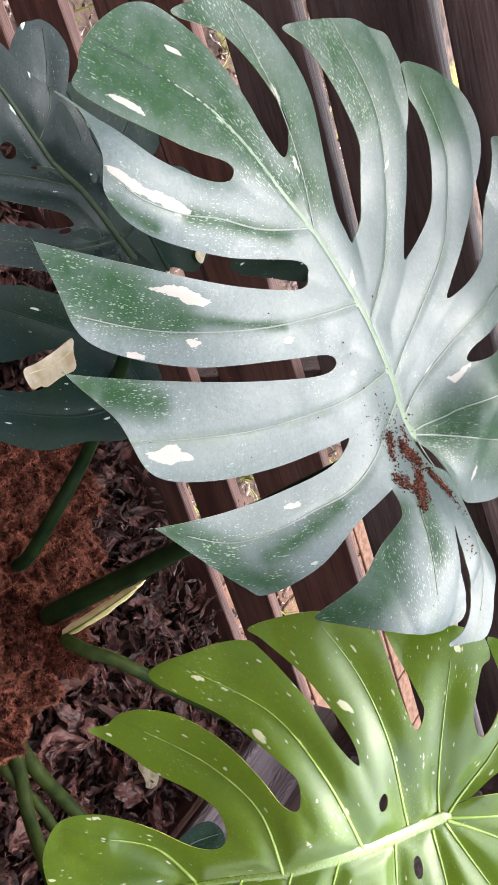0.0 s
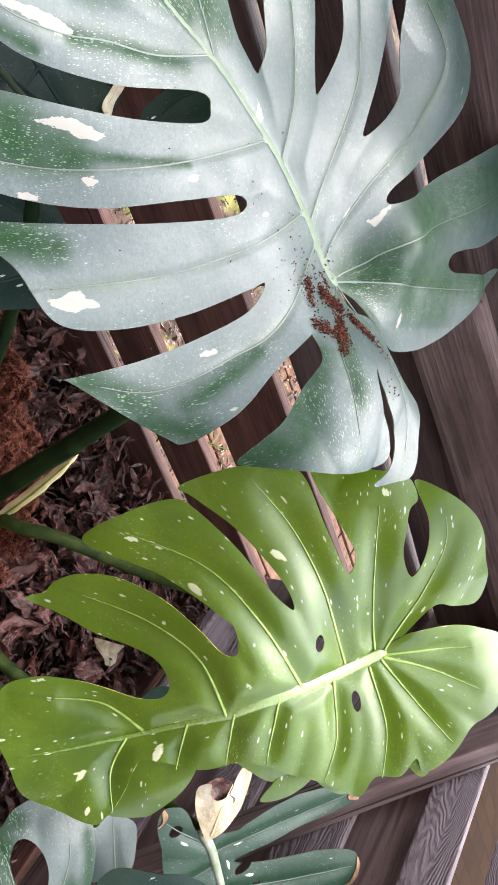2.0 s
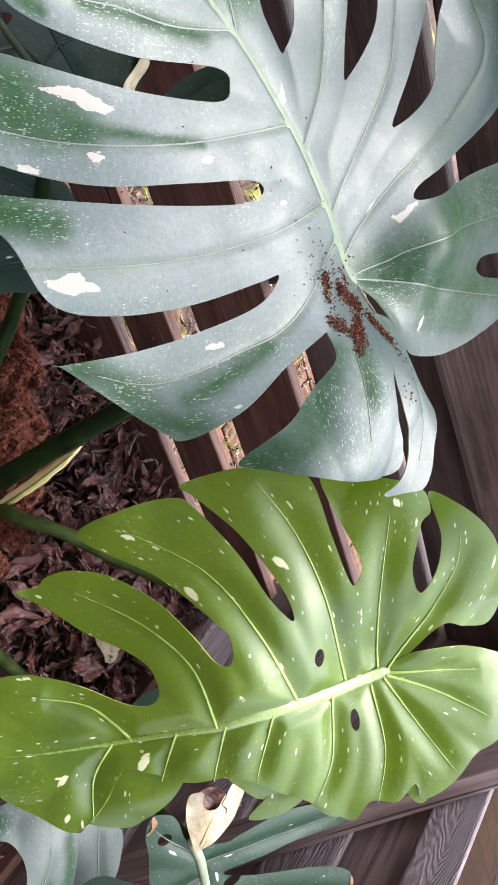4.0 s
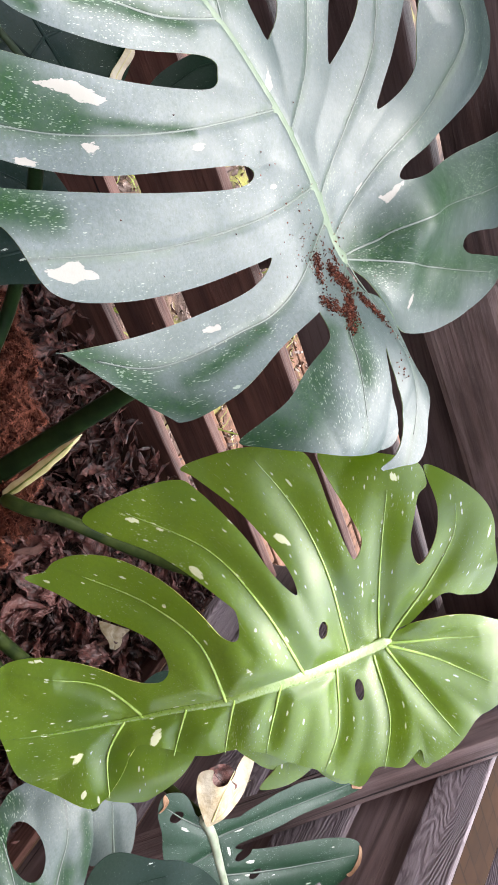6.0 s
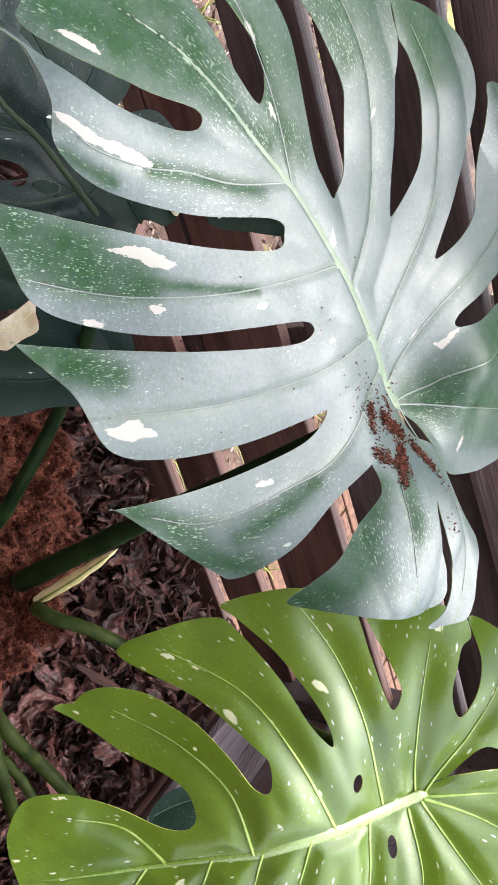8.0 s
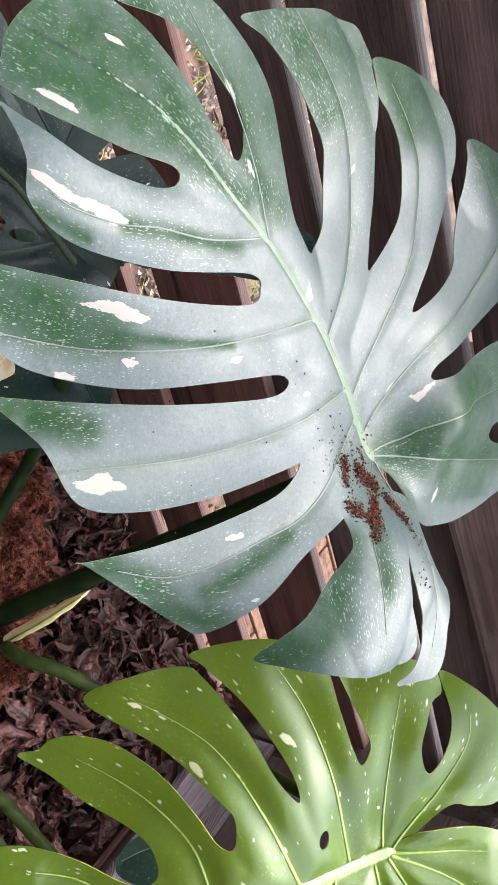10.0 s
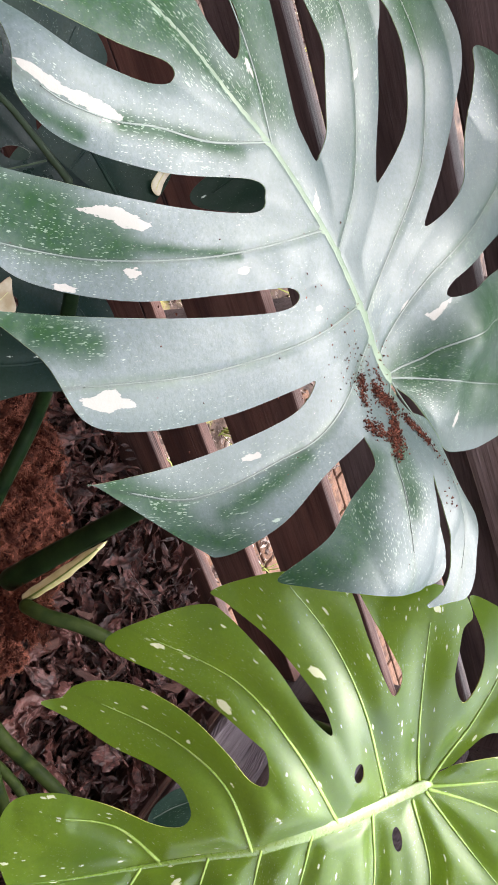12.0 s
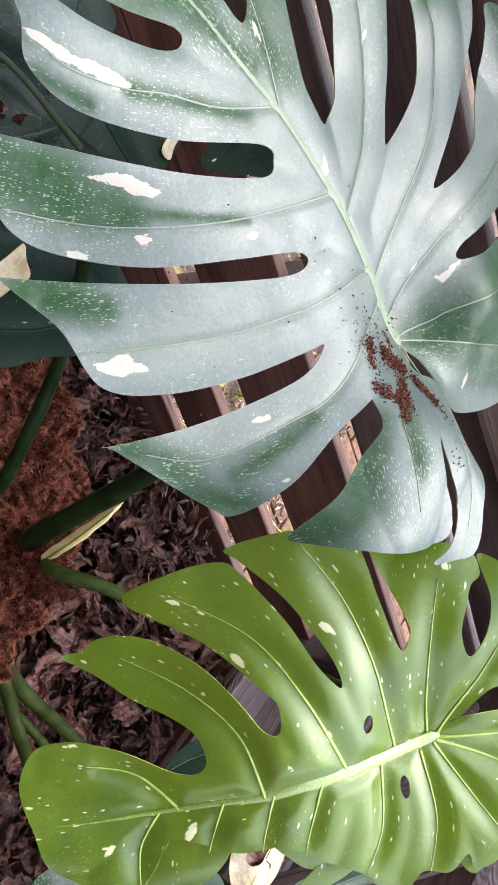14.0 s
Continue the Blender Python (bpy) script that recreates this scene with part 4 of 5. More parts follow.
leaf(plant, "pale dry strip of an old leaf sheath", strip, (), (-0.27, 0.63, 0.60), (-0.7, -0.5, -0.2), (0.05, -0.3, 0.95),
     lambda u, v: 0.003 * math.sin(v * 160), [mm((-70, -40), (-62, -56), (-53, -76))], (DEAD_CREAM, SHEATH, SHEATH), 0.004, rib_size=(0.0008, 0.0005), name="leaf_scrap")

# the battered leaf beside the return panel
old = Outline()
old.lobe((30, 4), (22, -10), (-3, -18), (-16, -29), (-19, -53), (3, -63), (35, -60), (73, -61), (116, -50), (170, -45), (220, -10), (232, 60), (215, 130), (196, 190))
old.lobe((179, 224), (155, 242), (138, 234), (120, 192), (108, 137), (98, 84), (88, 48))
old.lobe((80, 44), (75, 104), (70, 142), (69, 198), (65, 256), (40, 243), (25, 166), (26, 129), (31, 94))
old.lobe((38, 62), (42, 50), (38, 22))
leaf(plant, "blue-green leaf with brown scorched edges and a dead lobe", old, [(96, 52, 6, 14, 15), (128, 66, 5, 10, 15), (15, -38, 7, 10, 10)], (0.64, 0.86, 0.57), (0.994, -0.018, 0.105), (-0.1, -0.5, 0.86),
     lambda u, v: -0.25 * max(v, 0) ** 2, [mm((30, 0), (62, 11), (140, 22), (220, 40)), mm((62, 11), (56, 107), (53, 245)), mm((115, 20), (134, 97), (160, 230)), mm((50, 8), (20, -30), (0, -50)), mm((80, 12), (90, -40))],
     (SAGE, RIB_PALE, VEIN_SILVER), 0.005, rib_size=(0.0085, 0.004), vein_size=(0.002, 0.0006), drape=4.0)
dead = Outline()
dead.lobe((29, -10), (-10, -17), (-36, -12), (-43, -2), (-42, 7), (-29, 4), (-20, 9), (-17, 25), (-23, 38), (-35, 46), (-51, 63), (-53, 74), (-25, 65), (9, 49), (24, 21), (34, -4))
leaf(plant, "papery cream dead lobe with a torn brown edge", dead, (), (0.64, 0.86, 0.585), (0.994, -0.018, 0.105), (-0.1, -0.5, 0.86),
     lambda u, v: 0.006 * math.sin(v * 90) - 0.8 * v * v, [mm((28, 0), (-5, 18), (-30, 40)), mm((28, 4), (10, 30), (-10, 62))], (DEAD_CREAM, SHEATH, SHEATH, BROWN_EDGE), 0.004, ripple=0.006, rib_size=(0.0018, 0.0008), vein_size=(0.0009, 0.0004), name="dead_lobe")

torn = Outline()
torn.lobe((-43, 4), (-30, 0), (-15, 8), (-11, 26), (-3, 40), (-9, 44), (-18, 36), (-30, 42), (-43, 28))
leaf(plant, "dark brown withered middle of the dead lobe", torn, (), (0.64, 0.86, 0.580), (0.994, -0.018, 0.105), (-0.1, -0.5, 0.86),
     lambda u, v: 0.002 * math.sin(v * 200) + 0.002 * math.sin(u * 260), [mm((-38, 12), (-20, 22), (-6, 40))], (LITTER, LITTER, LITTER), 0.004, ripple=0.003, rib_size=(0.0012, 0.0006), name="withered_scrap")

for tip, where in ((((50, 241), (60, 238), (66, 256), (54, 252)), 0.0016), (((170, 232), (180, 222), (181, 212), (187, 219), (176, 237), (158, 244), (148, 241), (160, 238)), 0.0016), (((-21, -52), (-10, -47), (0, -56), (2, -63), (-5, -55), (-14, -55)), 0.002)):
    scorch = Outline()
    scorch.lobe(*tip)
    leaf(plant, "brown scorched leaf tip", scorch, (), (0.64, 0.86, 0.57), (0.994, -0.018, 0.105), (-0.1, -0.5, 0.86),
         lambda u, v: where - 0.25 * max(v, 0) ** 2, [mm(tip[0], tip[1])], (BROWN_EDGE, BROWN_EDGE, BROWN_EDGE), 0.004, groove=0.0, drape=4.0, rib_size=(0.0004, 0.0003), name="scorched_tip")

# leaves that curl into the lower corner
curl = Outline()
curl.lobe((78, 39), (75, 14), (62, -8), (42, -20), (21, -24), (-5, -19), (-24, -3), (-42, 20), (-57, 51), (-71, 89), (-17, 124), (54, 140), (102, 89), (96, 56))
# its flanks are painted green so that only a band keeps the sheen
leaf(plant, "blue-green leaf arching over with one large hole and a silvery band of sheen", curl, [(31, 50, 30.5, 17.0, 149)], (0.52, 0.60, 0.62), (-0.726, -0.576, -0.377), (-0.1, -0.12, 0.98),
     lambda u, v: -2.6 * (u + 0.02) ** 2 - 0.8 * (v - 0.04) ** 2, [mm((-36, 88), (-18, 54), (-4, 25), (7, 12)), mm((55, 55), (23, 79), (-6, 100))], (SILVER, VEIN_SILVER, VEIN_SILVER), 0.004, rib_size=(0.0016, 0.0008), vein_size=(0.0009, 0.0004), rib_flat=0.5, sheenless=[(78, 39, 42, 54, 14), (42, 54, -6, 77, 14), (89, 58, 24, 113, 30), (-7, -7, -47, 36, 9), (-24, 46, -44, 85, 14), (78, 19, 65, 20, 9)])
pale = Outline()
pale.lobe((-16, -7), (-21, -26), (-46, -42), (-79, -47), (-99, -25), (-106, -0), (-82, 17), (-54, 29))
leaf(plant, "silvery leaf tip showing between darker leaves", pale, (), (0.545, 0.63, 0.575), (-0.726, -0.576, -0.377), (-0.1, -0.12, 0.98),
     lambda u, v: 0.0, [mm((-94, 12), (-69, -11), (-42, -36))], (SILVER, VEIN_SILVER, VEIN_SILVER), 0.005, rib_size=(0.0022, 0.001), rib_flat=0.5)
dim = Outline()
dim.lobe((-72, 78), (-54, 48), (-52, 22), (-65, 3), (-103, -12), (-135, -28), (-170, -32), (-206, -25), (-244, -6), (-178, 51))
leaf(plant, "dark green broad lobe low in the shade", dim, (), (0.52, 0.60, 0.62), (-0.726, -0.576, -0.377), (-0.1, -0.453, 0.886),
     lambda u, v: -0.5 * (u + 0.14) ** 2, [mm((-88, 69), (-101, 25), (-127, -6))], (DEEP_SHADE, DEEP_SHADE, DEEP_SHADE), 0.005, rib_size=(0.0012, 0.0006))
# a small leaf low between the young leaf's lobes
small = Outline()
small.lobe((-94, -5), (-85, -22), (-84, -40), (-87, -57), (-97, -70), (-117, -73), (-139, -59), (-150, -32), (-133, -10), (-109, 1))
leaf(plant, "small teal leaf low in the litter", small, (), (0.45, 0.80, 0.42), (-0.7, -0.55, -0.2), (-0.1, -0.70, 0.70), lambda u, v: -1.5 * (v + 0.035) ** 2,
     [mm((-97, -12), (-103, -38), (-114, -66))], (DEEP_SHADE, VEIN_SILVER, VEIN_SILVER), 0.004, rib_size=(0.0012, 0.0005))

V3 = Vector
stalk(plant, [V3((0.209, 0.763, 0.296)), V3((0.199, 0.727, 0.343)), V3((0.186, 0.694, 0.390)), V3((0.147, 0.697, 0.472)), V3((0.099, 0.702, 0.573)), V3((0.052, 0.707, 0.675)), V3((0.0, 0.712, 0.785)), V3((-0.034, 0.715, 0.855)), V3((-0.042, 0.715, 0.872))], 0.0158, 0.0075, STALK_DARK, "thick dark green petiole")
bm = bmesh.new()
spine = [p - plant.location for p in smooth_line([V3((0.2045, 0.680, 0.427)), V3((0.172, 0.688, 0.482)), V3((0.128, 0.697, 0.548))], 0.006)]
across, outward = Vector((0.72, 0.10, 0.62)).normalized(), Vector((0.2, -0.97, 0.1)).normalized()
rows_of = []
for i, p in enumerate(spine):
    t = i / (len(spine) - 1)
    half = 0.0076 * (0.75 + 0.25 * math.sin(math.pi * t)) * max(0.04, 1 - t ** 5) + 0.0012 * noise.noise(Vector((t * 9, 0, 4)))
    line = []
    for j in range(7):
        s = j / 3 - 1
        line.append(p + across * half * s + outward * (0.004 * (1 - s * s) + 0.0012 * noise.noise(Vector((t * 14, s * 2, 1)))))
    rows_of.append([bm.verts.new(q) for q in line] + [bm.verts.new(q - outward * 0.0016) for q in reversed(line)])
for a, b in zip(rows_of, rows_of[1:]):
    for j in range(14):
        bm.faces.new((a[j], a[(j + 1) % 14], b[(j + 1) % 14], b[j]))
bm.faces.new(rows_of[0][::-1])
bm.faces.new(rows_of[-1])
sheath = part("leaf_sheath", bm, SHEATH, plant, "dry cream sheath along the petiole")
bm = bmesh.new()
tube(bm, [p + across * (0.0022 - 0.0012 * i / len(spine)) + outward * 0.0036 for i, p in enumerate(spine[:-3])], 0.0021, 0.0012, 8, 0.6)
part("green_strip", bm, STALK_OLIVE, sheath, "green strip inside the sheath")
stalk(plant, [V3((0.2270, 0.7220, 0.3780)), V3((0.2170, 0.6920, 0.4160)), V3((0.2080, 0.6650, 0.4520)), V3((0.2177, 0.6753, 0.4736)), V3((0.2315, 0.7049, 0.4954)), V3((0.2666, 0.7586, 0.5233)), V3((0.2976, 0.8030, 0.5663)), V3((0.322, 0.835, 0.64)), V3((0.33, 0.82, 0.76)), V3((0.327, 0.782, 0.85)), V3((0.322, 0.757, 0.886))], 0.0088, 0.0068, STALK_GREEN, "smooth green petiole")
stalk(plant, [V3((0.13, 0.68, 0.33)), V3((0.11, 0.67, 0.37)), V3((0.04, 0.66, 0.44)), V3((-0.027, 0.651, 0.50)), V3((-0.11, 0.57, 0.64)), V3((-0.17, 0.485, 0.75))], 0.0095, 0.006, STALK_DARK, "dark green petiole")
stalk(plant, [V3((0.33, 0.68, 0.27)), V3((0.384, 0.703, 0.30)), V3((0.482, 0.724, 0.31)), V3((0.56, 0.70, 0.42)), V3((0.53, 0.64, 0.60))], 0.011, 0.006, STALK_GREEN, "green petiole")
stalk(plant, [V3((0.36, 0.72, 0.26)), V3((0.416, 0.736, 0.30)), V3((0.502, 0.808, 0.31)), V3((0.62, 0.87, 0.42)), V3((0.672, 0.862, 0.575))], 0.011, 0.007, STALK_GREEN, "green petiole")
stalk(plant, [V3((0.36, 0.69, 0.25)), V3((0.413, 0.699, 0.29)), V3((0.504, 0.768, 0.30)), V3((0.66, 0.82, 0.36)), V3((0.70, 0.72, 0.52))], 0.008, 0.005, STALK_GREEN, "thin green petiole")
scrap = Outline()
scrap.lobe((26, 20), (18, 9), (7, -8), (-4, -28), (-9, -22), (-12, -17), (-20, -5), (-10, 9), (0, 24), (6, 26), (14, 33))
leaf(plant, "torn pale papery leaf scrap", scrap, (), (-0.10, 0.50, 0.625), (-0.366, -0.887, -0.28), (0, -0.301, 0.954), lambda u, v: 0.004 * math.sin(u * 90) + 3.0 * v * v,
     [mm((22, 22), (0, 0), (-8, -16))], (DEAD_CREAM, SHEATH, SHEATH, BROWN_EDGE), 0.004, ripple=0.004, rib_size=(0.0008, 0.0004), name="leaf_scrap")

# ---------------------------------------------------------------- coir mound
def coir_height(x, y):
    """Height of the mound over the bed, and how far inside its rim a place lies."""
    dx, dy = (x - 0.13) / 0.27, (y - 0.60) / 0.265
    r = math.hypot(dx, dy) + 0.10 * noise.noise(Vector((x * 7, y * 7, 2.0)))
    top = 0.345 + 0.045 * noise.fractal(Vector((x * 20, y * 20, 1.0)), 0.6, 2.2, 5)
    return top * clamp01((1.06 - r) / 0.17) ** 0.5, r


n = 190
vs, fs = [], []
for j in range(n + 1):
    for i in range(n + 1):
        x, y = -0.22 + 0.70 * i / n, 0.24 + 0.70 * j / n
        vs.append((x, y, coir_height(x, y)[0] - 0.02))
for j in range(n):
    for i in range(n):
        a = j * (n + 1) + i
        if max(vs[q][2] for q in (a, a + 1, a + n + 1, a + n + 2)) > -0.015:
            fs.append((a, a + 1, a + n + 2, a + n + 1))
coir = new("coir_mound")
tagged(coir, "loose reddish brown coir heaped round the plant's stems", "coir")
mound = new("mound", mesh_of("mound", vs, fs, COIR))
mound.parent = coir
vs, fs = [], []
fr = random.Random(11)
while len(fs) < 300000:
    x, y = fr.uniform(-0.2, 0.46), fr.uniform(0.45, 0.93)
    h, r = coir_height(x, y)
    if h < 0.02:
        continue
    a, tilt, ln = fr.uniform(0, 6.283), fr.uniform(-0.3, 0.45), fr.uniform(0.0016, 0.0058)
    p = Vector((x, y, h - 0.018))
    d = Vector((math.cos(a), math.sin(a), tilt)).normalized()
    s = d.cross(Vector((fr.uniform(-1, 1), fr.uniform(-1, 1), fr.uniform(-1, 1)))).normalized()
    bend = s * ln * fr.uniform(-0.2, 0.2) + Vector((0, 0, -ln * fr.uniform(0, 0.3)))
    w = fr.uniform(0.00012, 0.00024)
    b = len(vs)
    for k in range(3):
        t = k / 2
        c = p + d * ln * t + bend * t * t
        q = Vector((0, 0, 1)).cross(d).normalized() * w
        vs += [c - q, c + q]
    fs += [(b + 2 * k, b + 2 * k + 1, b + 2 * k + 3, b + 2 * k + 2) for k in range(2)]
# a clump of the same fibre caught on the young leaf's petiole
bm = bmesh.new()
bmesh.ops.create_icosphere(bm, subdivisions=4, radius=1.0)
clump_at = Vector((0.228, 0.695, 0.415))
for v in bm.verts:
    d = v.co.normalized()
    k = 1 + 0.5 * noise.fractal(d * 2.2 + Vector((3, 1, 7)), 0.7, 2.1, 4)
    v.co = clump_at + Vector((d.x * 0.030, d.y * 0.022, d.z * 0.034)) * k
    if fr.random() < 0.95:
        for rep in range(5):
            a = Vector((fr.uniform(-1, 1), fr.uniform(-1, 1), fr.uniform(-1, 1))).normalized() * fr.uniform(0.003, 0.009)
            q = a.cross(d).normalized() * 0.0002
            p = v.co + d * 0.0015
            b = len(vs)
            vs += [p - q, p + q, p + a * 0.5 + d * 0.002 + q, p + a * 0.5 + d * 0.002 - q, p + a + q * 0.5, p + a - q * 0.5]
            fs += [(b, b + 1, b + 2, b + 3), (b + 3, b + 2, b + 4, b + 5)]
part("clump", bm, COIR, coir, "clump of coir caught on a petiole")
fib = new("fibre_tangle", mesh_of("fibre_tangle", vs, fs, FIBRE, False))
fib.parent = coir
tagged(fib, "fine tangled coir fibres", kind="stuff")

# ---------------------------------------------------------------- litter
def dry_leaf_shape(r, size, verts, faces, n=8, m=6, crumple=0.0):
    """Adds one curled, crumpled dead leaf round the origin; some are narrow shreds."""
    b = len(verts)
    seed = r.uniform(0, 99)
    wide = r.choice((r.uniform(0.08, 0.16), r.uniform(0.14, 0.26), r.uniform(0.3, 0.5), r.uniform(0.45, 0.65)))
    roll, arch, wave = r.uniform(-3.6, 3.6), r.uniform(-1.0, 1.0), r.uniform(0.10, 0.28)
    for i in range(n + 1):
        t = i / n
        half = size * wide * math.sin(math.pi * min(0.97, max(0.05, t)) ** 0.85) * (1 + 0.14 * math.sin(t * 16.8 + seed))
        for j in range(m + 1):
            s = 2 * j / m - 1
            a = s * roll * 0.5 + 1e-6
            x = (t - 0.5) * size * 2
            y = half * math.sin(a) / (roll * 0.5 + 1e-6)
            z = half * (1 - math.cos(a)) / (roll * 0.5 + 1e-6) + arch * x * x / size * 0.5 + wave * size * noise.noise(Vector((x / size * 3.2 + seed, s * 1.5, seed)))
            z += crumple * size * (abs(noise.noise(Vector((x / size * 5, y / size * 9, seed + 5)))) + 0.5 * abs(noise.noise(Vector((x / size * 11, y / size * 14, seed)))))
            verts.append(Vector((x, y, z)))
    for i in range(n):
        for j in range(m):
            a = b + i * (m + 1) + j
            faces.append((a, a + 1, a + m + 2, a + m + 1))


def scatter_leaves(name, label, category, count, where, sizes, material, seed, rise):
    r = random.Random(seed)
    vs, fs = [], []
    made = 0
    while made < count:
        p = where(r)
        if p is None:
            continue
        made += 1
        b = len(vs)
        dry_leaf_shape(r, r.uniform(*sizes), vs, fs, 8, 6, 0.3)
        m = pose(p[0], p[1], p[2] + r.uniform(0.0, rise), r.uniform(-60, 60), r.uniform(-50, 50), r.uniform(0, 360))
        for i in range(b, len(vs)):
            vs[i] = m @ vs[i]
    return tagged(new(name, mesh_of(name, vs, fs, material)), label, category, kind="stuff")


def bed_place(r):
    x, y = r.uniform(-0.55, 1.25), r.uniform(0.6, 1.75)
    a, d = 0.866 * x + 0.5 * y, -0.5 * x + 0.866 * y
    if d > 0.985 or a > 1.19 or coir_height(x, y)[0] > 0.02:
        return None
    return x, y, 0.004 + (0.10 * clamp01((d - 0.6) / 0.35) + 0.14 * clamp01((a - 0.75) / 0.4)) * r.random()


scatter_leaves("leaf_litter", "crumbled brown leaf litter and bark lying on the soil", "leaf litter", 5200, bed_place, (0.006, 0.030), LITTER, 3, 0.02)
r = random.Random(8)
for i in range(90):
    while True:
        x, y = r.uniform(0.05, 0.75), r.uniform(0.85, 1.6)
        if 0.866 * x + 0.5 * y < 1.15 and -0.5 * x + 0.866 * y < 0.95 and coir_height(x, y)[0] < 0.02:
            break
    vs, fs = [], []
    dry_leaf_shape(r, r.uniform(0.020, 0.056), vs, fs, 24, 14, 0.3)
    low_z = min(v.z for v in vs)
    ob = new("dry_leaf", mesh_of("dry_leaf", vs, fs, DRY_LEAF))
    ob.matrix_world = pose(x, y, 0.03 + r.uniform(0, 0.02) + 0.13 * clamp01((0.866 * x + 0.5 * y - 0.75) / 0.4), r.uniform(-30, 30), r.uniform(-30, 30), r.uniform(0, 360))
    tagged(ob, "curled dry brown leaf lying on the mulch", "dead leaf", "dry leaves on the bed")

# long strips of bark and split wood lying in the litter
for i in range(14):
    while True:
        x, y = r.uniform(0.15, 0.95), r.uniform(0.85, 1.55)
        if 0.866 * x + 0.5 * y < 1.12 and -0.5 * x + 0.866 * y < 0.93 and coir_height(x, y)[0] < 0.02:
            break
    ln, wd = r.uniform(0.025, 0.065), r.uniform(0.004, 0.010)
    bm = bmesh.new()
    box(bm, (-ln, -wd, -0.0018), (ln, wd, 0.0018), 0.001, 0.004, i, 10)
    for v in bm.verts:
        t = v.co.x / ln
        v.co.y = v.co.y * (1 - 0.7 * abs(t) ** 3) + 0.010 * noise.noise(Vector((t * 1.5, i, 0)))
        v.co.z += 0.16 * v.co.y ** 2 / wd - 0.012 * t * t + 0.008 * noise.noise(Vector((t * 2, v.co.y * 60, i)))
    ob = part("bark_strip", bm, RED_DECK, None, smooth=True)
    ob.matrix_world = pose(x, y, 0.045 + r.uniform(0, 0.03) + 0.13 * clamp01((0.866 * x + 0.5 * y - 0.75) / 0.4), r.uniform(-25, 25), r.uniform(-15, 15), r.uniform(-70, 110))
    tagged(ob, "flat strip of brown bark lying in the litter", "bark", "bark strips on the bed")

# a pale three-cornered scrap of leaf, and a split stick beside it
bm = bmesh.new()
corners = [(0.527, 1.068, 0.160), (0.569, 1.146, 0.160), (0.605, 1.104, 0.160)]
grid = [[bm.verts.new(Vector(corners[0]).lerp(Vector(corners[1]), i / 6).lerp(Vector(corners[2]), j / 6) + Vector((0, 0, 0.006 * math.sin(i * 1.1) + 0.004 * math.cos(j * 1.7)))) for i in range(7)] for j in range(6)]
for a, b in zip(grid, grid[1:]):
    for i in range(6):
        bm.faces.new((a[i], a[i + 1], b[i + 1], b[i]))
bmesh.ops.solidify(bm, geom=bm.faces[:], thickness=0.0012)
tagged(part("dry_leaf", bm, DEAD_CREAM), "pale three-cornered scrap of dead leaf on the litter", "dead leaf", "dry leaves on the bed")
bm = bmesh.new()
tube(bm, smooth_line([(0.541, 1.126, 0.100), (0.572, 1.087, 0.104), (0.603, 1.048, 0.100)], 0.012), 0.0045, 0.003, 6, 0.5)
tagged(part("stick", bm, RED_DECK), "split reddish stick lying in the leaf litter", "stick")

# twigs and roots among the litter
vs_bm = bmesh.new()
for i in range(90):
    p = bed_place(r)
    if p is None:
        continue
    a, ln = r.uniform(0, 6.283), r.uniform(0.03, 0.11)
    d = Vector((math.cos(a), math.sin(a), r.uniform(-0.1, 0.25)))
    q = Vector((p[0], p[1], p[2] + 0.03))
    tube(vs_bm, [q - d * ln, q + Vector((r.uniform(-1, 1), r.uniform(-1, 1), 0.3)) * ln * 0.15, q + d * ln], 0.0016, 0.0007, 5)
tw = part("twigs", vs_bm, LITTER, None)
tagged(tw, "thin brown twigs and roots strewn over the mulch", "twigs", kind="stuff")

# ---------------------------------------------------------------- crumbs on the silvery leaf
CO, CU, CN = Vector((-0.043, 0.715, 0.878)), Vector((-0.738, -0.673, -0.046)), Vector((0.075, -0.15, 0.986)).normalized()
CU = (CU - CN * CU.dot(CN)).normalized()
CV = CN.cross(CU)
vs, fs = [], []
r = random.Random(21)
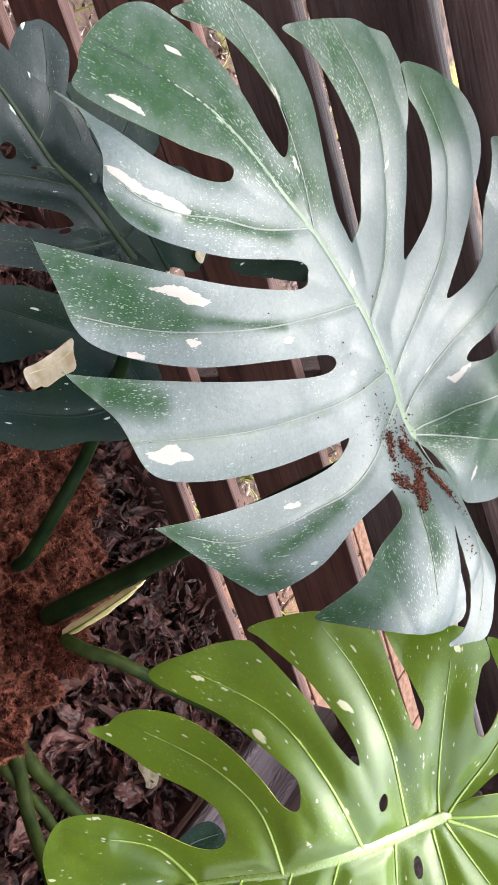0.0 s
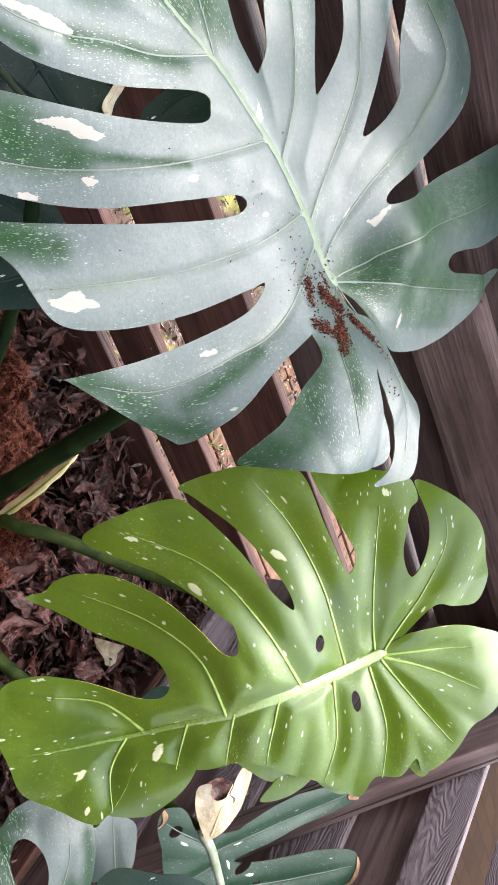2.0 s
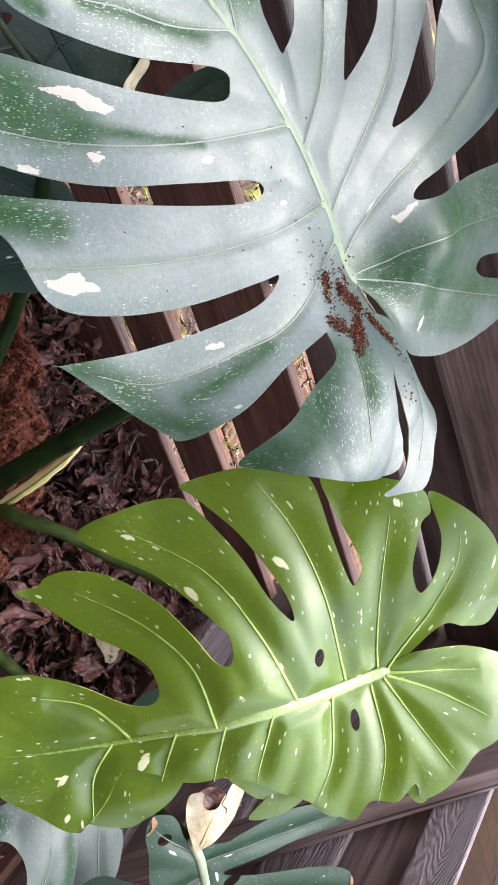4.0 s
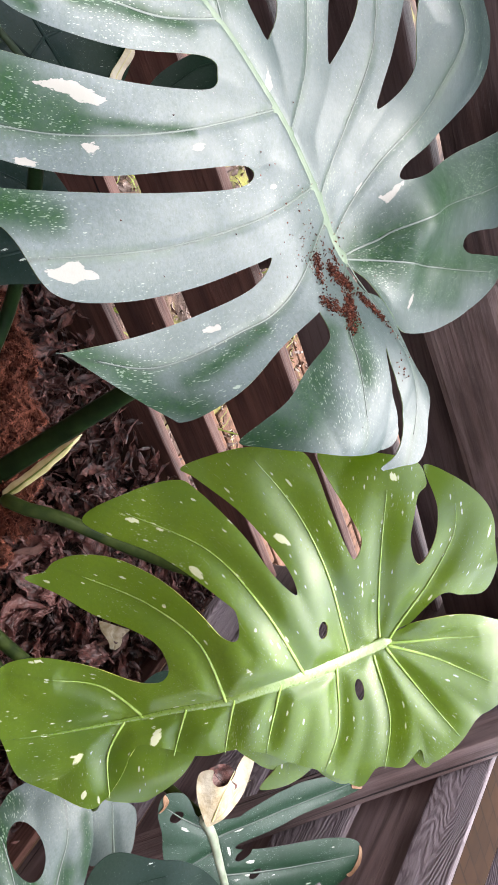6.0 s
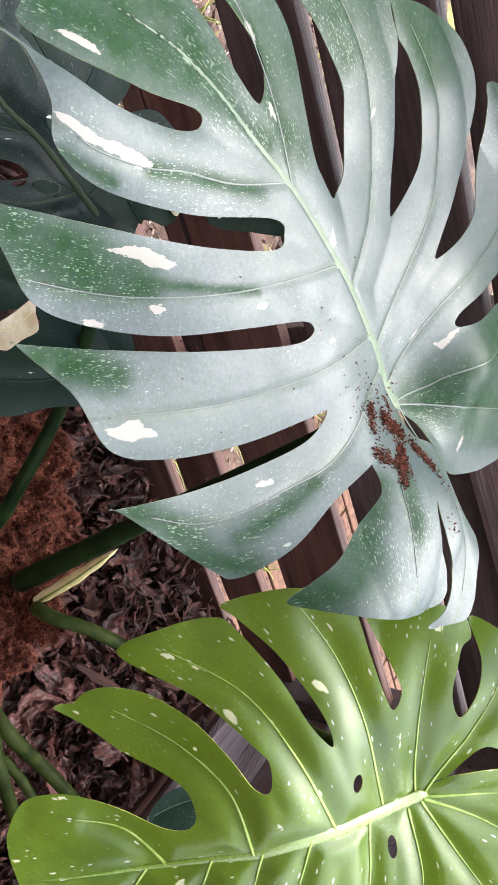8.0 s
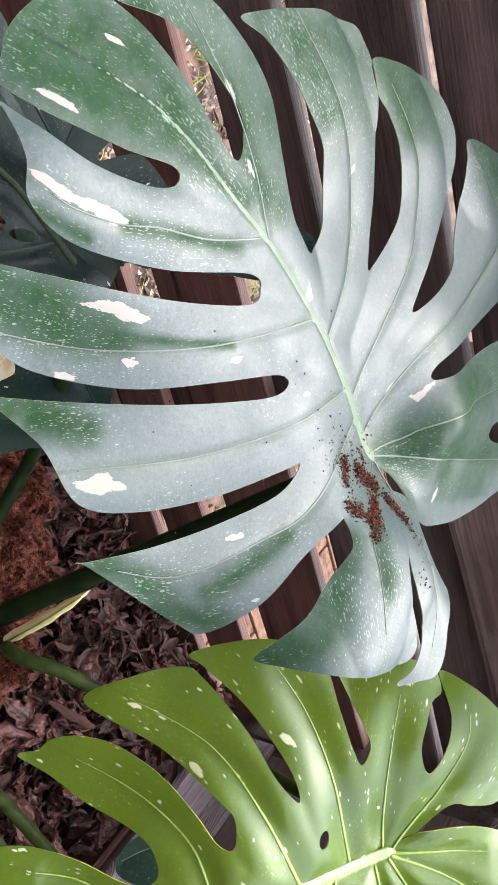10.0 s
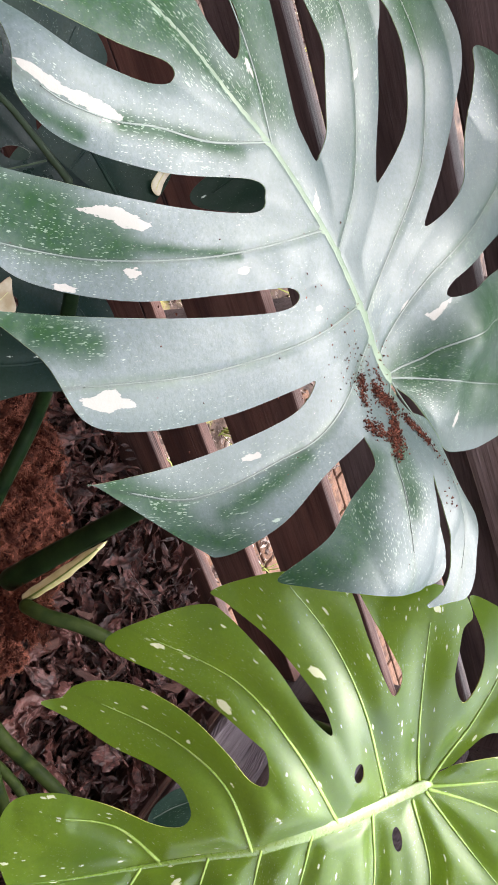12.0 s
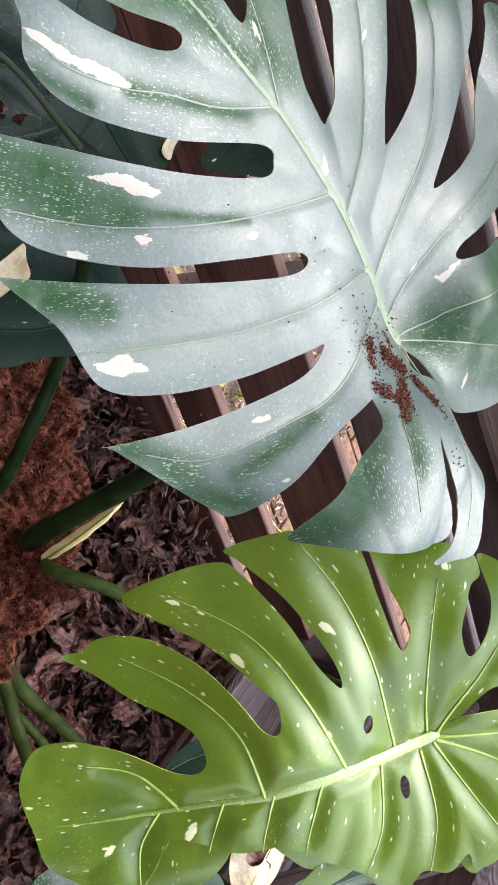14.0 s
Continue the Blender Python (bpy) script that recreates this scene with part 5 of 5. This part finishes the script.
for (u, v, su, sv, count) in ((38.9, 49.4, 3, 3, 130), (35.3, 56.6, 2.5, 4, 240), (28.8, 63.9, 3, 3, 160), (18, 39.2, 4, 4, 430), (8.6, 37.6, 4, 4, 520), (-1, 34, 3, 3, 360), (18.3, 22.5, 3, 2.5, 90), (17.9, 80.5, 3, 3, 280), (9.9, 74.5, 3, 3, 300),
                              (-1.8, 55.1, 2.5, 5, 460), (-1.4, 70.3, 3.5, 5, 620), (-3.3, 84, 2, 3, 130), (-17.4, 34.6, 3, 2.5, 260), (-25.5, 35.4, 3.5, 2.5, 300), (-32.7, 38.2, 2.5, 2.5, 170), (-42.5, 44.4, 4, 4, 25),
                              (30, 32.3, 8, 6, 60), (49.8, 57.5, 10, 8, 110), (70.3, 48.4, 22, 18, 90), (26.1, 2.4, 8, 8, 40), (-54.9, 67.6, 6, 12, 40), (95.1, 95.8, 70, 70, 60)):
    for i in range(count * 11 // 20):
        a, b = (u + r.gauss(0, su * 1.15)) / 1000, (v + r.gauss(0, sv * 1.15)) / 1000
        w = big_bend(a, b) + r.uniform(-0.001, 0.002)
        c = CO + CU * a + CV * b + CN * w
        s = r.uniform(0.0005, 0.0014) * (0.75 if su > 8 else 1.0)
        k = len(vs)
        for q in ((1, 0, 0), (-0.6, 0.8, 0.1), (-0.5, -0.8, 0), (0.1, 0, 1.1)):
            vs.append(c + Vector([s * (x + r.uniform(-0.4, 0.4)) for x in q]))
        fs += [(k, k + 1, k + 3), (k + 1, k + 2, k + 3), (k + 2, k, k + 3), (k, k + 2, k + 1)]
tagged(new("coir_crumbs", mesh_of("coir_crumbs", vs, fs, CRUMB, False)), "reddish brown coir crumbs spilt on the leaf", "crumbs", kind="stuff")

# ---------------------------------------------------------------- beyond the fence
def beyond(r):
    a, d = r.uniform(-1.0, 1.22), r.uniform(1.1, 2.6)
    return 0.866 * a - 0.5 * d, 0.5 * a + 0.866 * d, -0.04


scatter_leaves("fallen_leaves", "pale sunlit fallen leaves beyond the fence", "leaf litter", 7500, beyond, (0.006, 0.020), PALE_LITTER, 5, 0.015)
vs, fs = [], []
for i in range(260):
    x, y, z = beyond(r)
    for j in range(5):
        a, ln = r.uniform(0, 6.283), r.uniform(0.03, 0.09)
        d = Vector((math.cos(a) * 0.9, math.sin(a) * 0.5, 1))
        s = Vector((-math.sin(a), math.cos(a), 0)) * 0.0022
        p = Vector((x + r.uniform(-0.02, 0.02), y + r.uniform(-0.02, 0.02), z))
        k = len(vs)
        vs += [p - s, p + s, p + d * ln * 0.6 + s * 0.7, p + d * ln * 0.6 - s * 0.7, p + d * ln + Vector((d.x, d.y, -0.3)) * ln * 0.3]
        fs += [(k, k + 1, k + 2, k + 3), (k + 3, k + 2, k + 4)]
tagged(new("grass", mesh_of("grass", vs, fs, GRASS)), "yellow-green grass tufts in sunlight beyond the fence", "grass", kind="stuff")

far = new("far_paving", mesh_of("far_paving", [(1.35, -3.0, -0.041), (9.0, -3.0, -0.041), (9.0, 6.0, -0.041), (1.35, 6.0, -0.041)], [(0, 1, 2, 3)], FAR_BRICK))
far.matrix_world = FENCE
tagged(far, "worn red brick paving stretching away behind the fence panel", "pavement", kind="structure")

pavement = new("brick_path")
pavement.matrix_world = FENCE
tagged(pavement, "sunlit red paving bricks beyond the fence", "pavement", kind="structure")
bm = bmesh.new()
box(bm, (0, 0, 0), (0.196, 0.094, 0.05), 0.004)
brick_mesh = bpy.data.meshes.new("brick")
bm.to_mesh(brick_mesh)
bm.free()
brick_mesh.materials.append(BRICK)
r = random.Random(31)
for j in range(15):
    for i in range(10):
        x, y = 1.03 + i * 0.204 - (0.102 if j % 2 else 0), 1.16 + j * 0.102
        b = new("brick", brick_mesh)
        b.parent = pavement
        b.matrix_local = pose(x, y, -0.085 + r.uniform(-0.002, 0.003), r.uniform(-0.6, 0.6), r.uniform(-0.6, 0.6), r.uniform(-0.6, 0.6))
